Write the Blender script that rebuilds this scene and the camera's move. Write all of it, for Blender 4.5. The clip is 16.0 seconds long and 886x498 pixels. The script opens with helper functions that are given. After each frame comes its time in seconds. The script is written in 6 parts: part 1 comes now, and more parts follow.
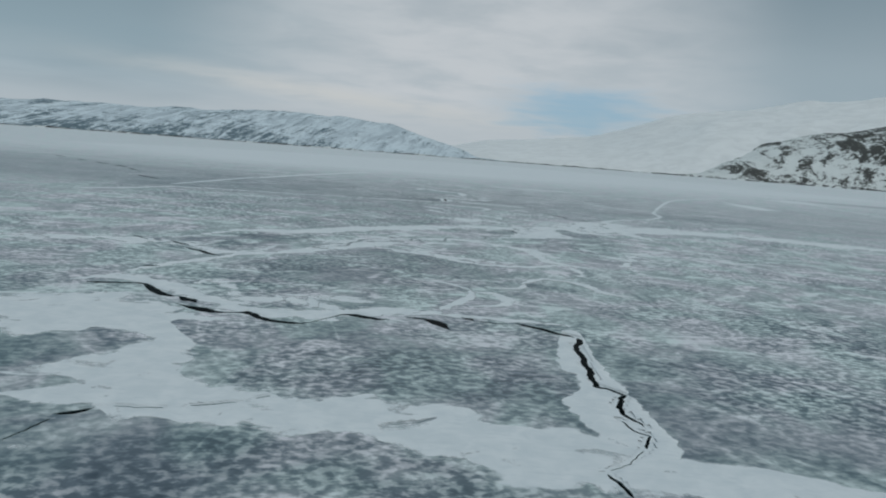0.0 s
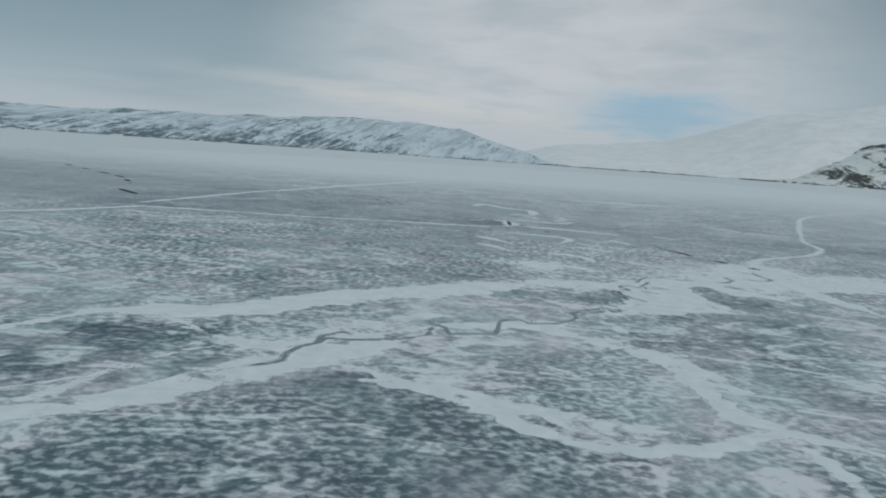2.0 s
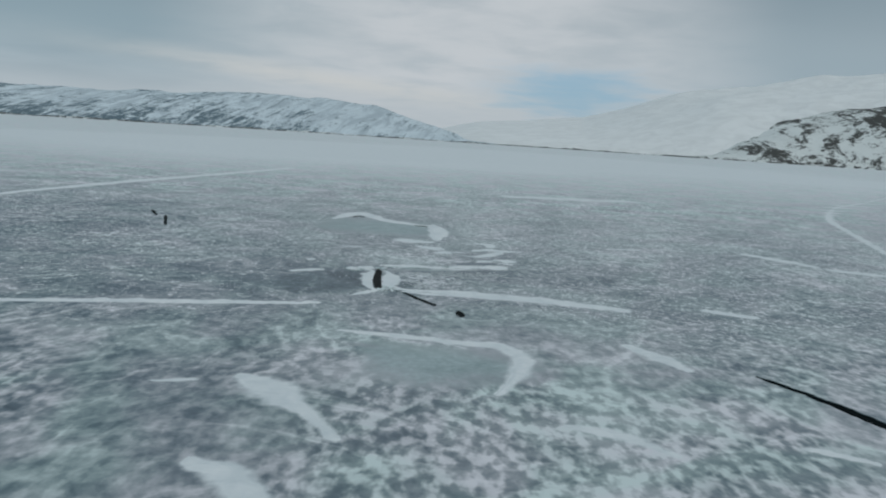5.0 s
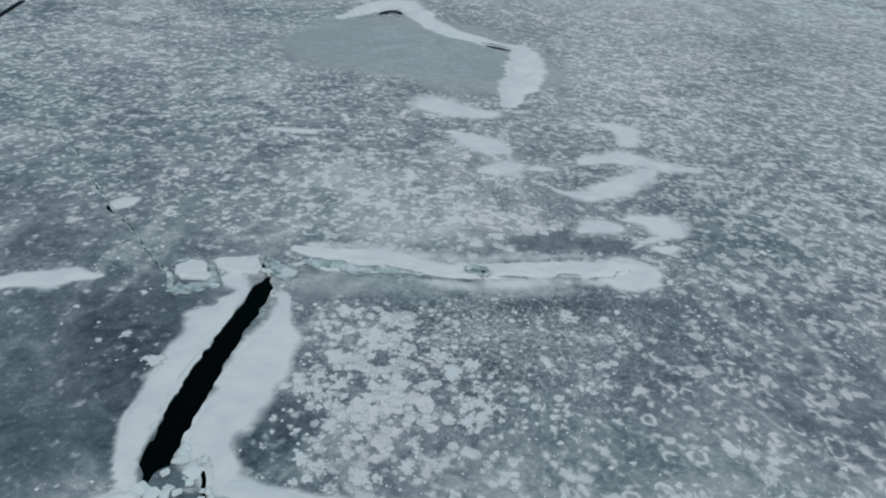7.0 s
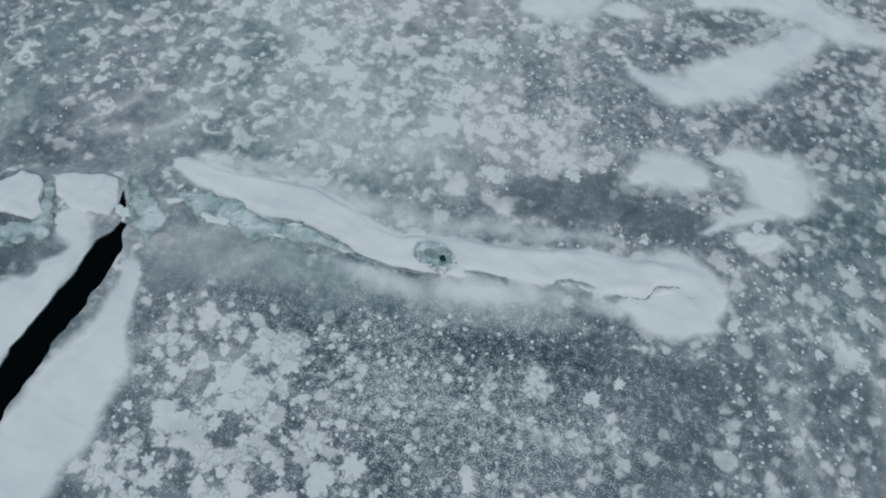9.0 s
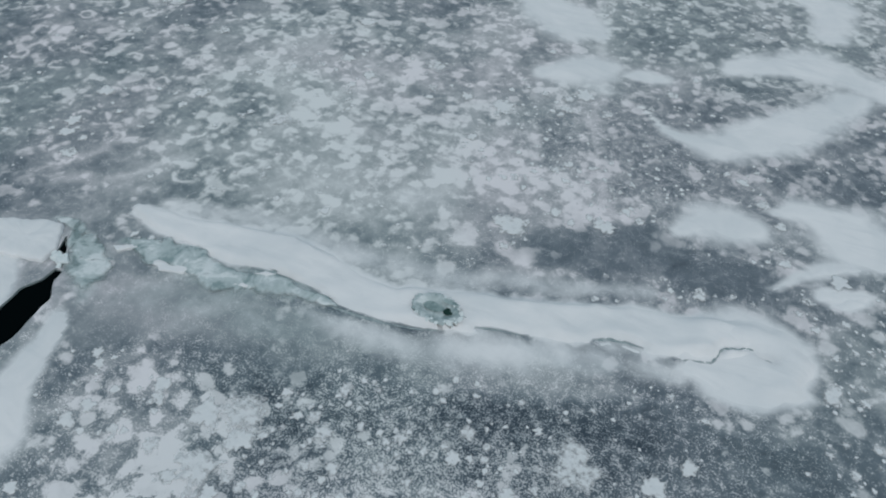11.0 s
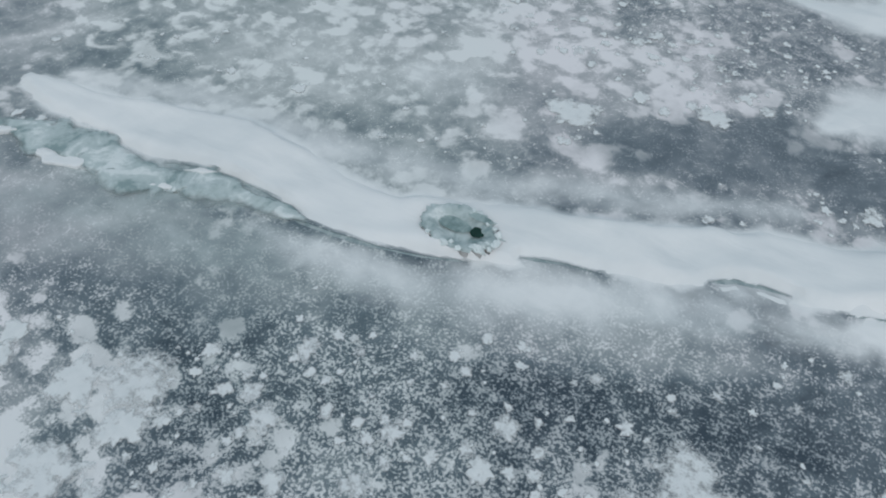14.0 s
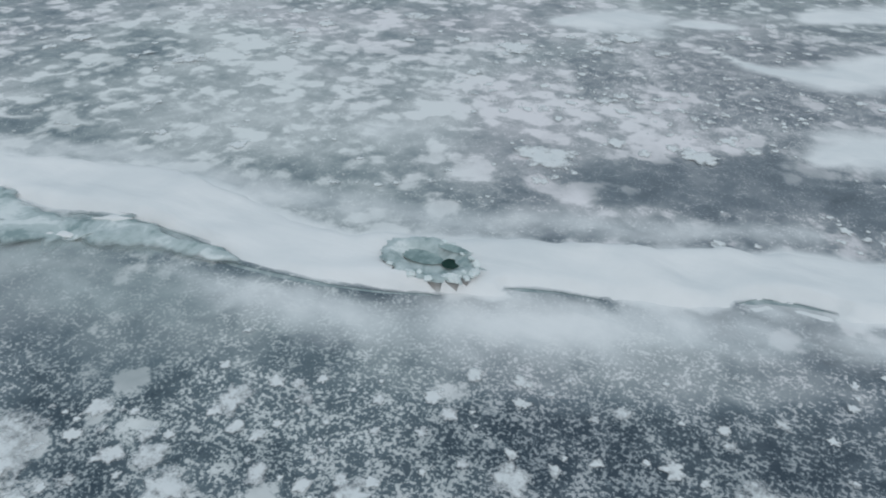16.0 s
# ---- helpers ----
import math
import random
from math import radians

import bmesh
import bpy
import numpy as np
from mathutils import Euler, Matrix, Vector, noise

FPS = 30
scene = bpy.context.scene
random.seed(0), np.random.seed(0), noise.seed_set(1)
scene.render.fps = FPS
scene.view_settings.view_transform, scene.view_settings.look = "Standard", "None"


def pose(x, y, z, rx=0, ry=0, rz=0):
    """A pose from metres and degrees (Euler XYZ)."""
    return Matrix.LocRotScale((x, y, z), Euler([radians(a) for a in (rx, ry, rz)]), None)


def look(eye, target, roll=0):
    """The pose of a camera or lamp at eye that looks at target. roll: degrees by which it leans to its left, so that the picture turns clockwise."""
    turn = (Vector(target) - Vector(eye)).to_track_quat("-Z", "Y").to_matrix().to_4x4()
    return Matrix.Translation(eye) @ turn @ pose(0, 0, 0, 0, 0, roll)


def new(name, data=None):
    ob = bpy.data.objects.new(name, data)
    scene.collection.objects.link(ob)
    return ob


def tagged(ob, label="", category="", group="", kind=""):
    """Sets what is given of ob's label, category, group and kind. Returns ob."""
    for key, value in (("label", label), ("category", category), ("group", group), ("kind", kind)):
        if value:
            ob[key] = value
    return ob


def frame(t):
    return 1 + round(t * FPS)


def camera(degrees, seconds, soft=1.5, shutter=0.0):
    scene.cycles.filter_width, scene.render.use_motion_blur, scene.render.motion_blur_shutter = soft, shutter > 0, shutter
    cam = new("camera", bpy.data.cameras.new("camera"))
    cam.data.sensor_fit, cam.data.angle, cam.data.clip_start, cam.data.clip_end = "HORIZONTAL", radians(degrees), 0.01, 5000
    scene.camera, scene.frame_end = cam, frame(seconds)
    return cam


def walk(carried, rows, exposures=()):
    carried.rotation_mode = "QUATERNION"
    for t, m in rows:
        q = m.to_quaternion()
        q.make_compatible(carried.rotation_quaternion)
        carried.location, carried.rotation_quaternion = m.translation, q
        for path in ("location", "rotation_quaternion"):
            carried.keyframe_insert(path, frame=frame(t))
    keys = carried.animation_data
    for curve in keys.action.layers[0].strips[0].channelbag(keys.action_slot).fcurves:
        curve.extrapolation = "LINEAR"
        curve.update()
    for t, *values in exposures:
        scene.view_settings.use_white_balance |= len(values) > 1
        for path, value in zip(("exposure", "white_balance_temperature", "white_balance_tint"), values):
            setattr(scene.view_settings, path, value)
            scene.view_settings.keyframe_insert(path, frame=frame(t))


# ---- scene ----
from mathutils import geometry

cam = camera(66.32, 16.0, soft=2.0)
PATH = [
    (0.0, pose(-0.000, -0.000, 17.000, 81.752, -4.204, 0.600)),
    (0.5, pose(1.342, 16.271, 16.705, 81.833, -4.233, 3.568)),
    (1.0, pose(1.926, 31.308, 17.303, 81.696, -3.962, 5.471)),
    (1.5, pose(1.651, 47.750, 17.154, 81.758, -3.898, 6.146)),
    (2.0, pose(1.178, 63.983, 16.971, 81.817, -3.846, 6.511)),
    (2.5, pose(0.568, 80.380, 16.704, 81.916, -3.721, 6.729)),
    (3.0, pose(0.236, 96.251, 16.597, 82.036, -3.403, 1.967)),
    (3.5, pose(0.643, 113.587, 16.643, 82.223, -3.337, -2.262)),
    (4.0, pose(2.414, 130.449, 16.591, 82.427, -3.418, -1.821)),
    (4.5, pose(4.289, 145.553, 16.751, 82.492, -3.436, -0.309)),
    (4.7, pose(4.967, 151.952, 16.675, 81.890, -3.481, -0.231)),
    (6.8, pose(9.226, 216.352, 15.735, 62.744, -4.609, 6.940)),
    (7.0, pose(9.682, 220.800, 15.903, 58.780, -4.590, 11.625)),
    (7.5, pose(10.478, 229.374, 16.297, 45.183, -4.298, 18.301)),
    (8.0, pose(10.404, 235.058, 16.710, 37.621, -4.237, 28.450)),
    (8.5, pose(10.415, 237.121, 16.912, 27.352, -3.771, 33.422)),
    (9.0, pose(10.357, 237.186, 17.100, 27.564, -3.970, 25.641)),
    (9.2, pose(10.164, 237.038, 17.004, 27.708, -4.505, 24.384)),
    (11.3, pose(11.400, 236.703, 11.238, 44.531, -2.015, 27.130)),
    (11.5, pose(11.423, 236.679, 10.759, 44.658, -1.801, 27.643)),
    (12.0, pose(11.307, 236.726, 9.414, 44.315, -1.745, 27.708)),
    (12.5, pose(10.703, 237.908, 8.044, 44.580, -1.438, 27.353)),
    (13.0, pose(10.255, 239.112, 7.217, 44.003, -1.553, 25.083)),
    (13.5, pose(10.236, 239.482, 7.188, 42.244, -1.378, 25.541)),
    (14.0, pose(10.195, 239.518, 7.302, 40.164, -1.617, 28.927)),
    (14.5, pose(10.195, 239.491, 6.802, 41.401, -1.415, 30.518)),
    (15.0, pose(10.183, 239.500, 6.357, 49.786, -1.412, 26.314)),
    (15.5, pose(10.177, 239.470, 5.345, 49.810, -1.475, 25.227)),
    (16.0, pose(10.136, 239.511, 4.748, 55.288, -1.784, 24.334)),
]
walk(cam, PATH, exposures=[(0.0, -0.15, 6500, 10), (4.7, -0.15, 6500, 10), (6.8, 0.07, 6550, 11), (9.2, 0.08, 6580, 13), (11.3, 0.12, 6640, 15), (16.0, 0.27, 6640, 15)])

# ---- light: an overcast winter sky and a weak, wide sun behind the cloud ----
SUN_TURN, SUN_HEIGHT = radians(150), radians(38)
world = bpy.data.worlds.new("winter_sky")
scene.world = world
world.use_nodes = True


class Graph:
    """Short hand for wiring shader nodes."""

    def __init__(self, tree):
        self.tree = tree
        tree.nodes.clear()

    def put(self, socket, value):
        if isinstance(value, bpy.types.NodeSocket):
            self.tree.links.new(value, socket)
        else:
            socket.default_value = value

    def math(self, op, a, b=0.0, clamp=False):
        node = self.tree.nodes.new("ShaderNodeMath")
        node.operation, node.use_clamp = op, clamp
        self.put(node.inputs[0], a)
        self.put(node.inputs[1], b)
        return node.outputs[0]

    def vmath(self, op, a, b=(0, 0, 0)):
        node = self.tree.nodes.new("ShaderNodeVectorMath")
        node.operation = op
        self.put(node.inputs[0], a)
        self.put(node.inputs[1], b)
        return node.outputs["Value"] if op in ("DOT_PRODUCT", "LENGTH") else node.outputs[0]

    def step(self, value, low, high, to_low=0.0, to_high=1.0):
        node = self.tree.nodes.new("ShaderNodeMapRange")
        node.interpolation_type = "SMOOTHSTEP"
        for i, v in enumerate((value, low, high, to_low, to_high)):
            self.put(node.inputs[i], v)
        return node.outputs[0]

    def mix(self, fac, a, b):
        node = self.tree.nodes.new("ShaderNodeMix")
        node.data_type = "RGBA"
        self.put(node.inputs[0], fac)
        self.put(node.inputs[6], a)
        self.put(node.inputs[7], b)
        return node.outputs[2]

    def noise(self, vector, scale, detail=4.0, rough=0.55, distortion=0.0):
        node = self.tree.nodes.new("ShaderNodeTexNoise")
        self.put(node.inputs["Vector"], vector)
        node.inputs["Scale"].default_value = scale
        node.inputs["Detail"].default_value = detail
        node.inputs["Roughness"].default_value = rough
        node.inputs["Distortion"].default_value = distortion
        return node.outputs[0]

    def cells(self, vector, scale, randomness=1.0, smooth=0.3):
        node = self.tree.nodes.new("ShaderNodeTexVoronoi")
        node.feature = "SMOOTH_F1"
        self.put(node.inputs["Vector"], vector)
        node.inputs["Scale"].default_value = scale
        node.inputs["Smoothness"].default_value = smooth
        node.inputs["Randomness"].default_value = randomness
        return node.outputs["Distance"], node.outputs["Color"]

    def place(self, stretch=(1, 1, 1), turn=0.0):
        node = self.tree.nodes.new("ShaderNodeTexCoord")
        m = self.tree.nodes.new("ShaderNodeMapping")
        m.inputs["Scale"].default_value = stretch
        m.inputs["Rotation"].default_value = (0, 0, turn)
        self.tree.links.new(node.outputs["Object"], m.inputs["Vector"])
        return m.outputs[0]

    def attribute(self, name):
        node = self.tree.nodes.new("ShaderNodeAttribute")
        node.attribute_name = name
        return node.outputs["Fac"]

    def bump(self, height, strength, distance):
        node = self.tree.nodes.new("ShaderNodeBump")
        node.inputs["Strength"].default_value = strength
        node.inputs["Distance"].default_value = distance
        self.put(node.inputs["Height"], height)
        return node.outputs[0]

    def principled(self, colour, rough, spec=0.5, normal=None, ior=1.31):
        node = self.tree.nodes.new("ShaderNodeBsdfPrincipled")
        self.put(node.inputs["Base Color"], colour)
        self.put(node.inputs["Roughness"], rough)
        self.put(node.inputs["Specular IOR Level"], spec)
        node.inputs["IOR"].default_value = ior
        if normal is not None:
            self.put(node.inputs["Normal"], normal)
        return node.outputs[0]

    def out(self, shader):
        node = self.tree.nodes.new("ShaderNodeOutputMaterial")
        self.put(node.inputs[0], shader)


def toward(azimuth, height):
    a, h = radians(azimuth), radians(height)
    return (math.sin(a) * math.cos(h), math.cos(a) * math.cos(h), math.sin(h))


g = Graph(world.node_tree)
sky = world.node_tree.nodes.new("ShaderNodeTexSky")
sky.sky_type, sky.sun_disc = "NISHITA", False
sky.sun_elevation, sky.sun_rotation = SUN_HEIGHT, SUN_TURN
way = world.node_tree.nodes.new("ShaderNodeTexCoord").outputs["Generated"]
split = world.node_tree.nodes.new("ShaderNodeSeparateXYZ")
g.put(split.inputs[0], way)
lift = g.math("MAXIMUM", split.outputs[2], 0.0)
flat = g.math("ADD", lift, 0.10)
deck = world.node_tree.nodes.new("ShaderNodeCombineXYZ")
g.put(deck.inputs[0], g.math("DIVIDE", split.outputs[0], flat))
g.put(deck.inputs[1], g.math("MULTIPLY", g.math("DIVIDE", split.outputs[1], flat), 1.0))
bands = g.noise(deck.outputs[0], 0.55, 5.0, 0.5, 0.4)
wisps = g.noise(deck.outputs[0], 1.7, 6.0, 0.55, 0.3)
grey = g.mix(g.step(lift, 0.02, 0.30), (0.40, 0.492, 0.548, 1), (0.196, 0.275, 0.328, 1))
grey = g.mix(g.step(lift, 0.30, 0.80), grey, (0.49, 0.59, 0.65, 1))
cloud = g.mix(g.step(bands, 0.40, 0.70), grey, (0.325, 0.418, 0.475, 1))
glow = g.step(g.vmath("DOT_PRODUCT", way, toward(1.5, 5.5)), 0.90, 1.002)
glow = g.math("MULTIPLY", glow, g.step(wisps, 0.25, 0.66, 0.55, 1.0))
cloud = g.mix(glow, cloud, (0.575, 0.618, 0.652, 1))
line = g.math("ADD", 0.051, g.math("MULTIPLY", split.outputs[0], -0.087))
streak = g.step(g.math("ABSOLUTE", g.math("SUBTRACT", lift, line)), 0.0, 0.022, 1.0, 0.0)
streak = g.math("MULTIPLY", streak, g.math("MULTIPLY", g.step(split.outputs[0], -0.6, -0.15), g.step(split.outputs[0], -0.02, 0.2, 1.0, 0.0)))
streak = g.math("MULTIPLY", streak, g.step(wisps, 0.3, 0.6, 0.35, 0.9))
cloud = g.mix(g.math("MULTIPLY", streak, g.step(split.outputs[1], 0.0, 0.3)), cloud, (0.60, 0.625, 0.625, 1))
gloom = g.math("MULTIPLY", g.step(split.outputs[0], -0.55, -0.05, 1.0, 0.0), g.step(lift, 0.05, 0.13))
cloud = g.mix(g.step(lift, 0.02, 0.075, 0.75, 0.0), cloud, (0.475, 0.535, 0.575, 1))
cloud = g.vmath("MULTIPLY", cloud, g.mix(gloom, (1.0, 1.0, 1.0, 1), (0.83, 0.90, 0.92, 1)))
clear_blue = g.mix(0.985, sky.outputs[0], (0.22, 0.385, 0.52, 1))
gap_at = g.vmath("MULTIPLY", g.vmath("SUBTRACT", way, toward(10.5, 3.9)), (6.5, 6.5, 20.0))
gap = g.math("SUBTRACT", 1.0, g.vmath("LENGTH", gap_at))
gap = g.math("ADD", gap, g.math("MULTIPLY", g.math("SUBTRACT", wisps, 0.5), 1.6))
cloud = g.mix(g.math("MULTIPLY", g.step(gap, 0.0, 0.85), 0.85), cloud, clear_blue)
background = world.node_tree.nodes.new("ShaderNodeBackground")
g.put(background.inputs[0], cloud)
background.inputs[1].default_value = 1.0
world_out = world.node_tree.nodes.new("ShaderNodeOutputWorld")
g.put(world_out.inputs[0], background.outputs[0])

sun_data = bpy.data.lights.new("sun", "SUN")
sun_data.energy, sun_data.angle, sun_data.color = 0.7, radians(25), (1.0, 0.96, 0.90)
sun = new("sun", sun_data)
sun.matrix_world = look(Vector(toward(150, 38)) * 500, (0, 0, 0))


# ---- materials ----
def material(name):
    m = bpy.data.materials.new(name)
    m.use_nodes = True
    return m, Graph(m.node_tree)


def snow_look(g, at, dull=(0.715, 0.745, 0.757, 1), bright=(0.815, 0.828, 0.832, 1), groove=(0.60, 0.645, 0.665, 1)):
    """Colour and relief of wind-packed snow."""
    patch = g.noise(at, 0.5, 5.0, 0.6, 0.5)
    ripple = g.noise(g.place((0.5, 2.2, 1.0), radians(25)), 1.3, 4.0, 0.55, 0.6)
    colour = g.mix(g.step(patch, 0.3, 0.7), dull, bright)
    return g.mix(g.step(ripple, 0.5, 0.75, 0.0, 0.35), colour, groove), ripple, patch


def torn_edge(g, at, cover):
    """Snow blown into islands and tongues along its edge."""
    isles = g.noise(g.place((0.80, 1.1, 1.0), radians(-8)), 0.34, 4.0, 0.50, 0.9)
    grain = g.noise(at, 2.4, 6.0, 0.68, 0.3)
    total = g.math("ADD", cover, g.math("MULTIPLY", g.math("SUBTRACT", isles, 0.5), 1.15))
    return g.step(g.math("ADD", total, g.math("MULTIPLY", g.math("SUBTRACT", grain, 0.5), 0.26)), 0.44, 0.60)


def ice_material():
    """Mottled lake ice: dark clear ice under patchy white frost, with snow caught where the attribute says so."""
    m, g = material("lake_ice")
    at = g.place()
    frost, snow, fine_zone, calm = g.attribute("frost"), g.attribute("snow"), g.attribute("rosette"), g.attribute("calm")
    pop, coarse = g.attribute("popcorn"), g.attribute("coarse")
    far = g.math("SUBTRACT", 1.0, fine_zone)
    mean = lambda n: g.math("SUBTRACT", n, 0.5)
    broad = g.noise(at, 0.05, 4.0, 0.55, 0.5)
    mid = g.noise(g.place((0.95, 1.05, 1.0), radians(-12)), 0.2, 5.0, 0.6, 1.2)
    clump = g.noise(at, 1.6, 5.0, 0.58, 0.3)
    shift = g.vmath("MULTIPLY", g.vmath("SUBTRACT", g.tree.nodes[-1].outputs[1], (0.5, 0.5, 0.5)), (0.5, 0.5, 0.0))
    warp = g.vmath("ADD", at, shift)
    speck = g.noise(at, 24.0, 3.0, 0.7)
    pepper = g.noise(at, 5.0, 4.0, 0.65)
    # open lake: soft white flecks, broader further out
    fleck = g.noise(g.place((0.85, 1.1, 1.0), radians(-20)), 1.45, 2.6, 0.52, 0.15)
    patch = g.noise(g.place((1.20, 0.74, 1.0), radians(10)), 0.92, 2.4, 0.50, 0.12)
    spots = g.mix(coarse, g.step(fleck, 0.40, 0.64, -0.29, 0.31), g.step(patch, 0.40, 0.64, -0.30, 0.32))
    still = g.step(g.noise(at, 0.042, 3.0, 0.5, 0.8), 0.40, 0.58, 0.40, 1.05)
    spots = g.math("MULTIPLY", spots, still)
    value = g.math("MULTIPLY", g.math("ADD", spots, g.math("MULTIPLY", mean(g.math("MULTIPLY", g.math("ADD", fleck, patch), 0.5)), 0.7)), far)
    value = g.math("ADD", value, g.math("MULTIPLY", mean(pepper), g.step(fine_zone, 0.0, 1.0, 0.16, 0.40)))
    value = g.math("ADD", value, g.math("MULTIPLY", mean(clump), g.step(fine_zone, 0.0, 1.0, 0.25, 0.95)))
    value = g.math("ADD", value, g.math("MULTIPLY", mean(broad), 0.9))
    value = g.math("ADD", value, g.math("MULTIPLY", mean(mid), g.step(fine_zone, 0.0, 1.0, 1.5, 1.25)))
    # round the lead: ragged frost islands, broken rosettes and fine crystals on darker ice
    blob, _ = g.cells(warp, 1.15)
    small, _ = g.cells(warp, 2.4)
    isles = g.math("ADD", g.noise(at, 0.95, 8.0, 0.66, 0.25), g.math("MULTIPLY", g.math("SUBTRACT", 0.30, small), 0.34))
    crisp = g.attribute("crisp")
    isles = g.math("ADD", isles, g.math("MULTIPLY", mean(pop), 0.34))
    isles = g.math("ADD", isles, g.math("MULTIPLY", g.math("MULTIPLY", mean(speck), crisp), 0.22))
    isles = g.step(isles, g.step(crisp, 0.0, 1.0, 0.455, 0.485), g.step(crisp, 0.0, 1.0, 0.60, 0.565))
    ring = g.step(g.math("ABSOLUTE", g.math("SUBTRACT", blob, 0.30)), 0.02, 0.12, 1.0, 0.0)
    ring = g.math("MULTIPLY", g.math("MULTIPLY", ring, g.step(clump, 0.44, 0.56)), g.attribute("rings"))
    dust = g.math("ADD", speck, g.math("ADD", g.math("MULTIPLY", mean(pepper), 0.55), g.math("MULTIPLY", g.math("SUBTRACT", g.attribute("grit"), 1.0), 0.16)))
    dust = g.math("MULTIPLY", g.step(dust, 0.45, 0.56), g.step(pop, 0.55, 0.95, 0.82, 0.50))
    frosted = g.math("MAXIMUM", g.math("MAXIMUM", isles, ring), dust)
    frosted = g.math("SUBTRACT", g.math("MULTIPLY", frosted, g.step(crisp, 0.0, 1.0, 0.64, 0.98)), g.step(crisp, 0.0, 1.0, 0.33, 0.62))
    frosted = g.math("ADD", frosted, g.step(pop, 0.60, 1.0, 0.0, 0.20))
    value = g.math("ADD", value, g.math("MULTIPLY", frosted, fine_zone))
    # pale healed seams that net the open lake
    seam = g.noise(at, 0.05, 5.0, 0.5, 1.2)
    seam = g.step(g.math("ABSOLUTE", mean(seam)), 0.0, 0.022, 0.26, 0.0)
    thread = g.noise(g.place((0.45, 1.0, 1.0), radians(-6)), 0.085, 4.0, 0.5, 1.4)
    thread = g.step(g.math("ABSOLUTE", mean(thread)), 0.004, 0.036, 0.55, 0.0)
    thread = g.math("MULTIPLY", g.math("MULTIPLY", thread, g.step(mid, 0.40, 0.54)), g.attribute("threads"))
    # frost also carries the sky reflection painted into the far ice
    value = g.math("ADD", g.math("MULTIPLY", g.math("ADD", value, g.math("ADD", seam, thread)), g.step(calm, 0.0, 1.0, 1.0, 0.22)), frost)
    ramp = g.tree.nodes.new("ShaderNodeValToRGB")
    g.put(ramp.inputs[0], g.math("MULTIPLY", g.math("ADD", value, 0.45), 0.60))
    keys = ramp.color_ramp.elements
    keys[0].position, keys[0].color = 0.0, (0.034, 0.056, 0.076, 1)
    keys[1].position, keys[1].color = 0.90, (0.74, 0.762, 0.768, 1)
    for p, c in ((0.28, (0.135, 0.178, 0.203, 1)), (0.44, (0.280, 0.323, 0.338, 1)), (0.58, (0.428, 0.462, 0.472, 1)), (0.72, (0.590, 0.615, 0.622, 1))):
        e = keys.new(p)
        e.color = c
    white, ripple, packed = snow_look(g, at)
    haze = g.math("ADD", snow, g.math("ADD", g.math("MULTIPLY", mean(packed), 0.4), g.math("MULTIPLY", g.math("SUBTRACT", clump, 0.5), 0.25)))
    haze = g.math("MULTIPLY", g.step(haze, 0.14, 0.68), g.step(snow, 0.0, 0.12))
    blur = g.attribute("blur")
    thin = g.math("ADD", g.math("MULTIPLY", haze, blur), g.math("MULTIPLY", torn_edge(g, at, snow), g.math("SUBTRACT", 1.0, blur)))
    hue = g.step(g.noise(at, 0.11, 3.0, 0.5, 0.6), 0.38, 0.62)
    cast = g.mix(hue, (0.945, 1.015, 0.985, 1), (1.05, 0.985, 1.015, 1))
    cast = g.mix(g.math("MULTIPLY", fine_zone, 0.5), cast, (1.05, 1.0, 1.01, 1))
    bare = g.vmath("MULTIPLY", ramp.outputs[0], cast)
    stir = g.math("ADD", 0.5, g.math("MULTIPLY", g.math("SUBTRACT", g.math("ADD", clump, mid), 1.0), g.step(calm, 0.0, 1.0, 0.5, 0.15)))
    mush = g.mix(g.step(stir, 0.40, 0.60), (0.20, 0.272, 0.280, 1), (0.52, 0.592, 0.596, 1))
    wet = g.attribute("slush")
    wet = g.step(g.math("ADD", wet, g.math("MULTIPLY", g.math("SUBTRACT", clump, 0.5), 0.7)), 0.1, 0.9)
    colour = g.mix(thin, g.mix(wet, bare, mush), white)
    normal = g.bump(g.math("ADD", value, g.math("MULTIPLY", g.math("ADD", thin, ripple), 0.5)), 0.2, 0.02)
    g.out(g.principled(colour, g.step(value, 0.1, 0.8, 0.42, 0.75), 0.70, normal))
    return m


def see_through(g, solid, shader):
    see = g.tree.nodes.new("ShaderNodeBsdfTransparent")
    blend = g.tree.nodes.new("ShaderNodeMixShader")
    g.put(blend.inputs[0], solid)
    g.put(blend.inputs[1], see.outputs[0])
    g.put(blend.inputs[2], shader)
    g.out(blend.outputs[0])


def snow_material(name, torn):
    m, g = material(name)
    at = g.place()
    colour, ripple, patch = snow_look(g, at)
    shader = g.principled(colour, 0.85, 0.25, g.bump(g.math("ADD", ripple, g.math("MULTIPLY", g.noise(at, 4.5, 5.0, 0.65, 0.3), 0.35)), 0.35, 0.06))
    if torn:
        see_through(g, torn_edge(g, at, g.attribute("cover")), shader)
    else:
        g.out(shader)
    return m


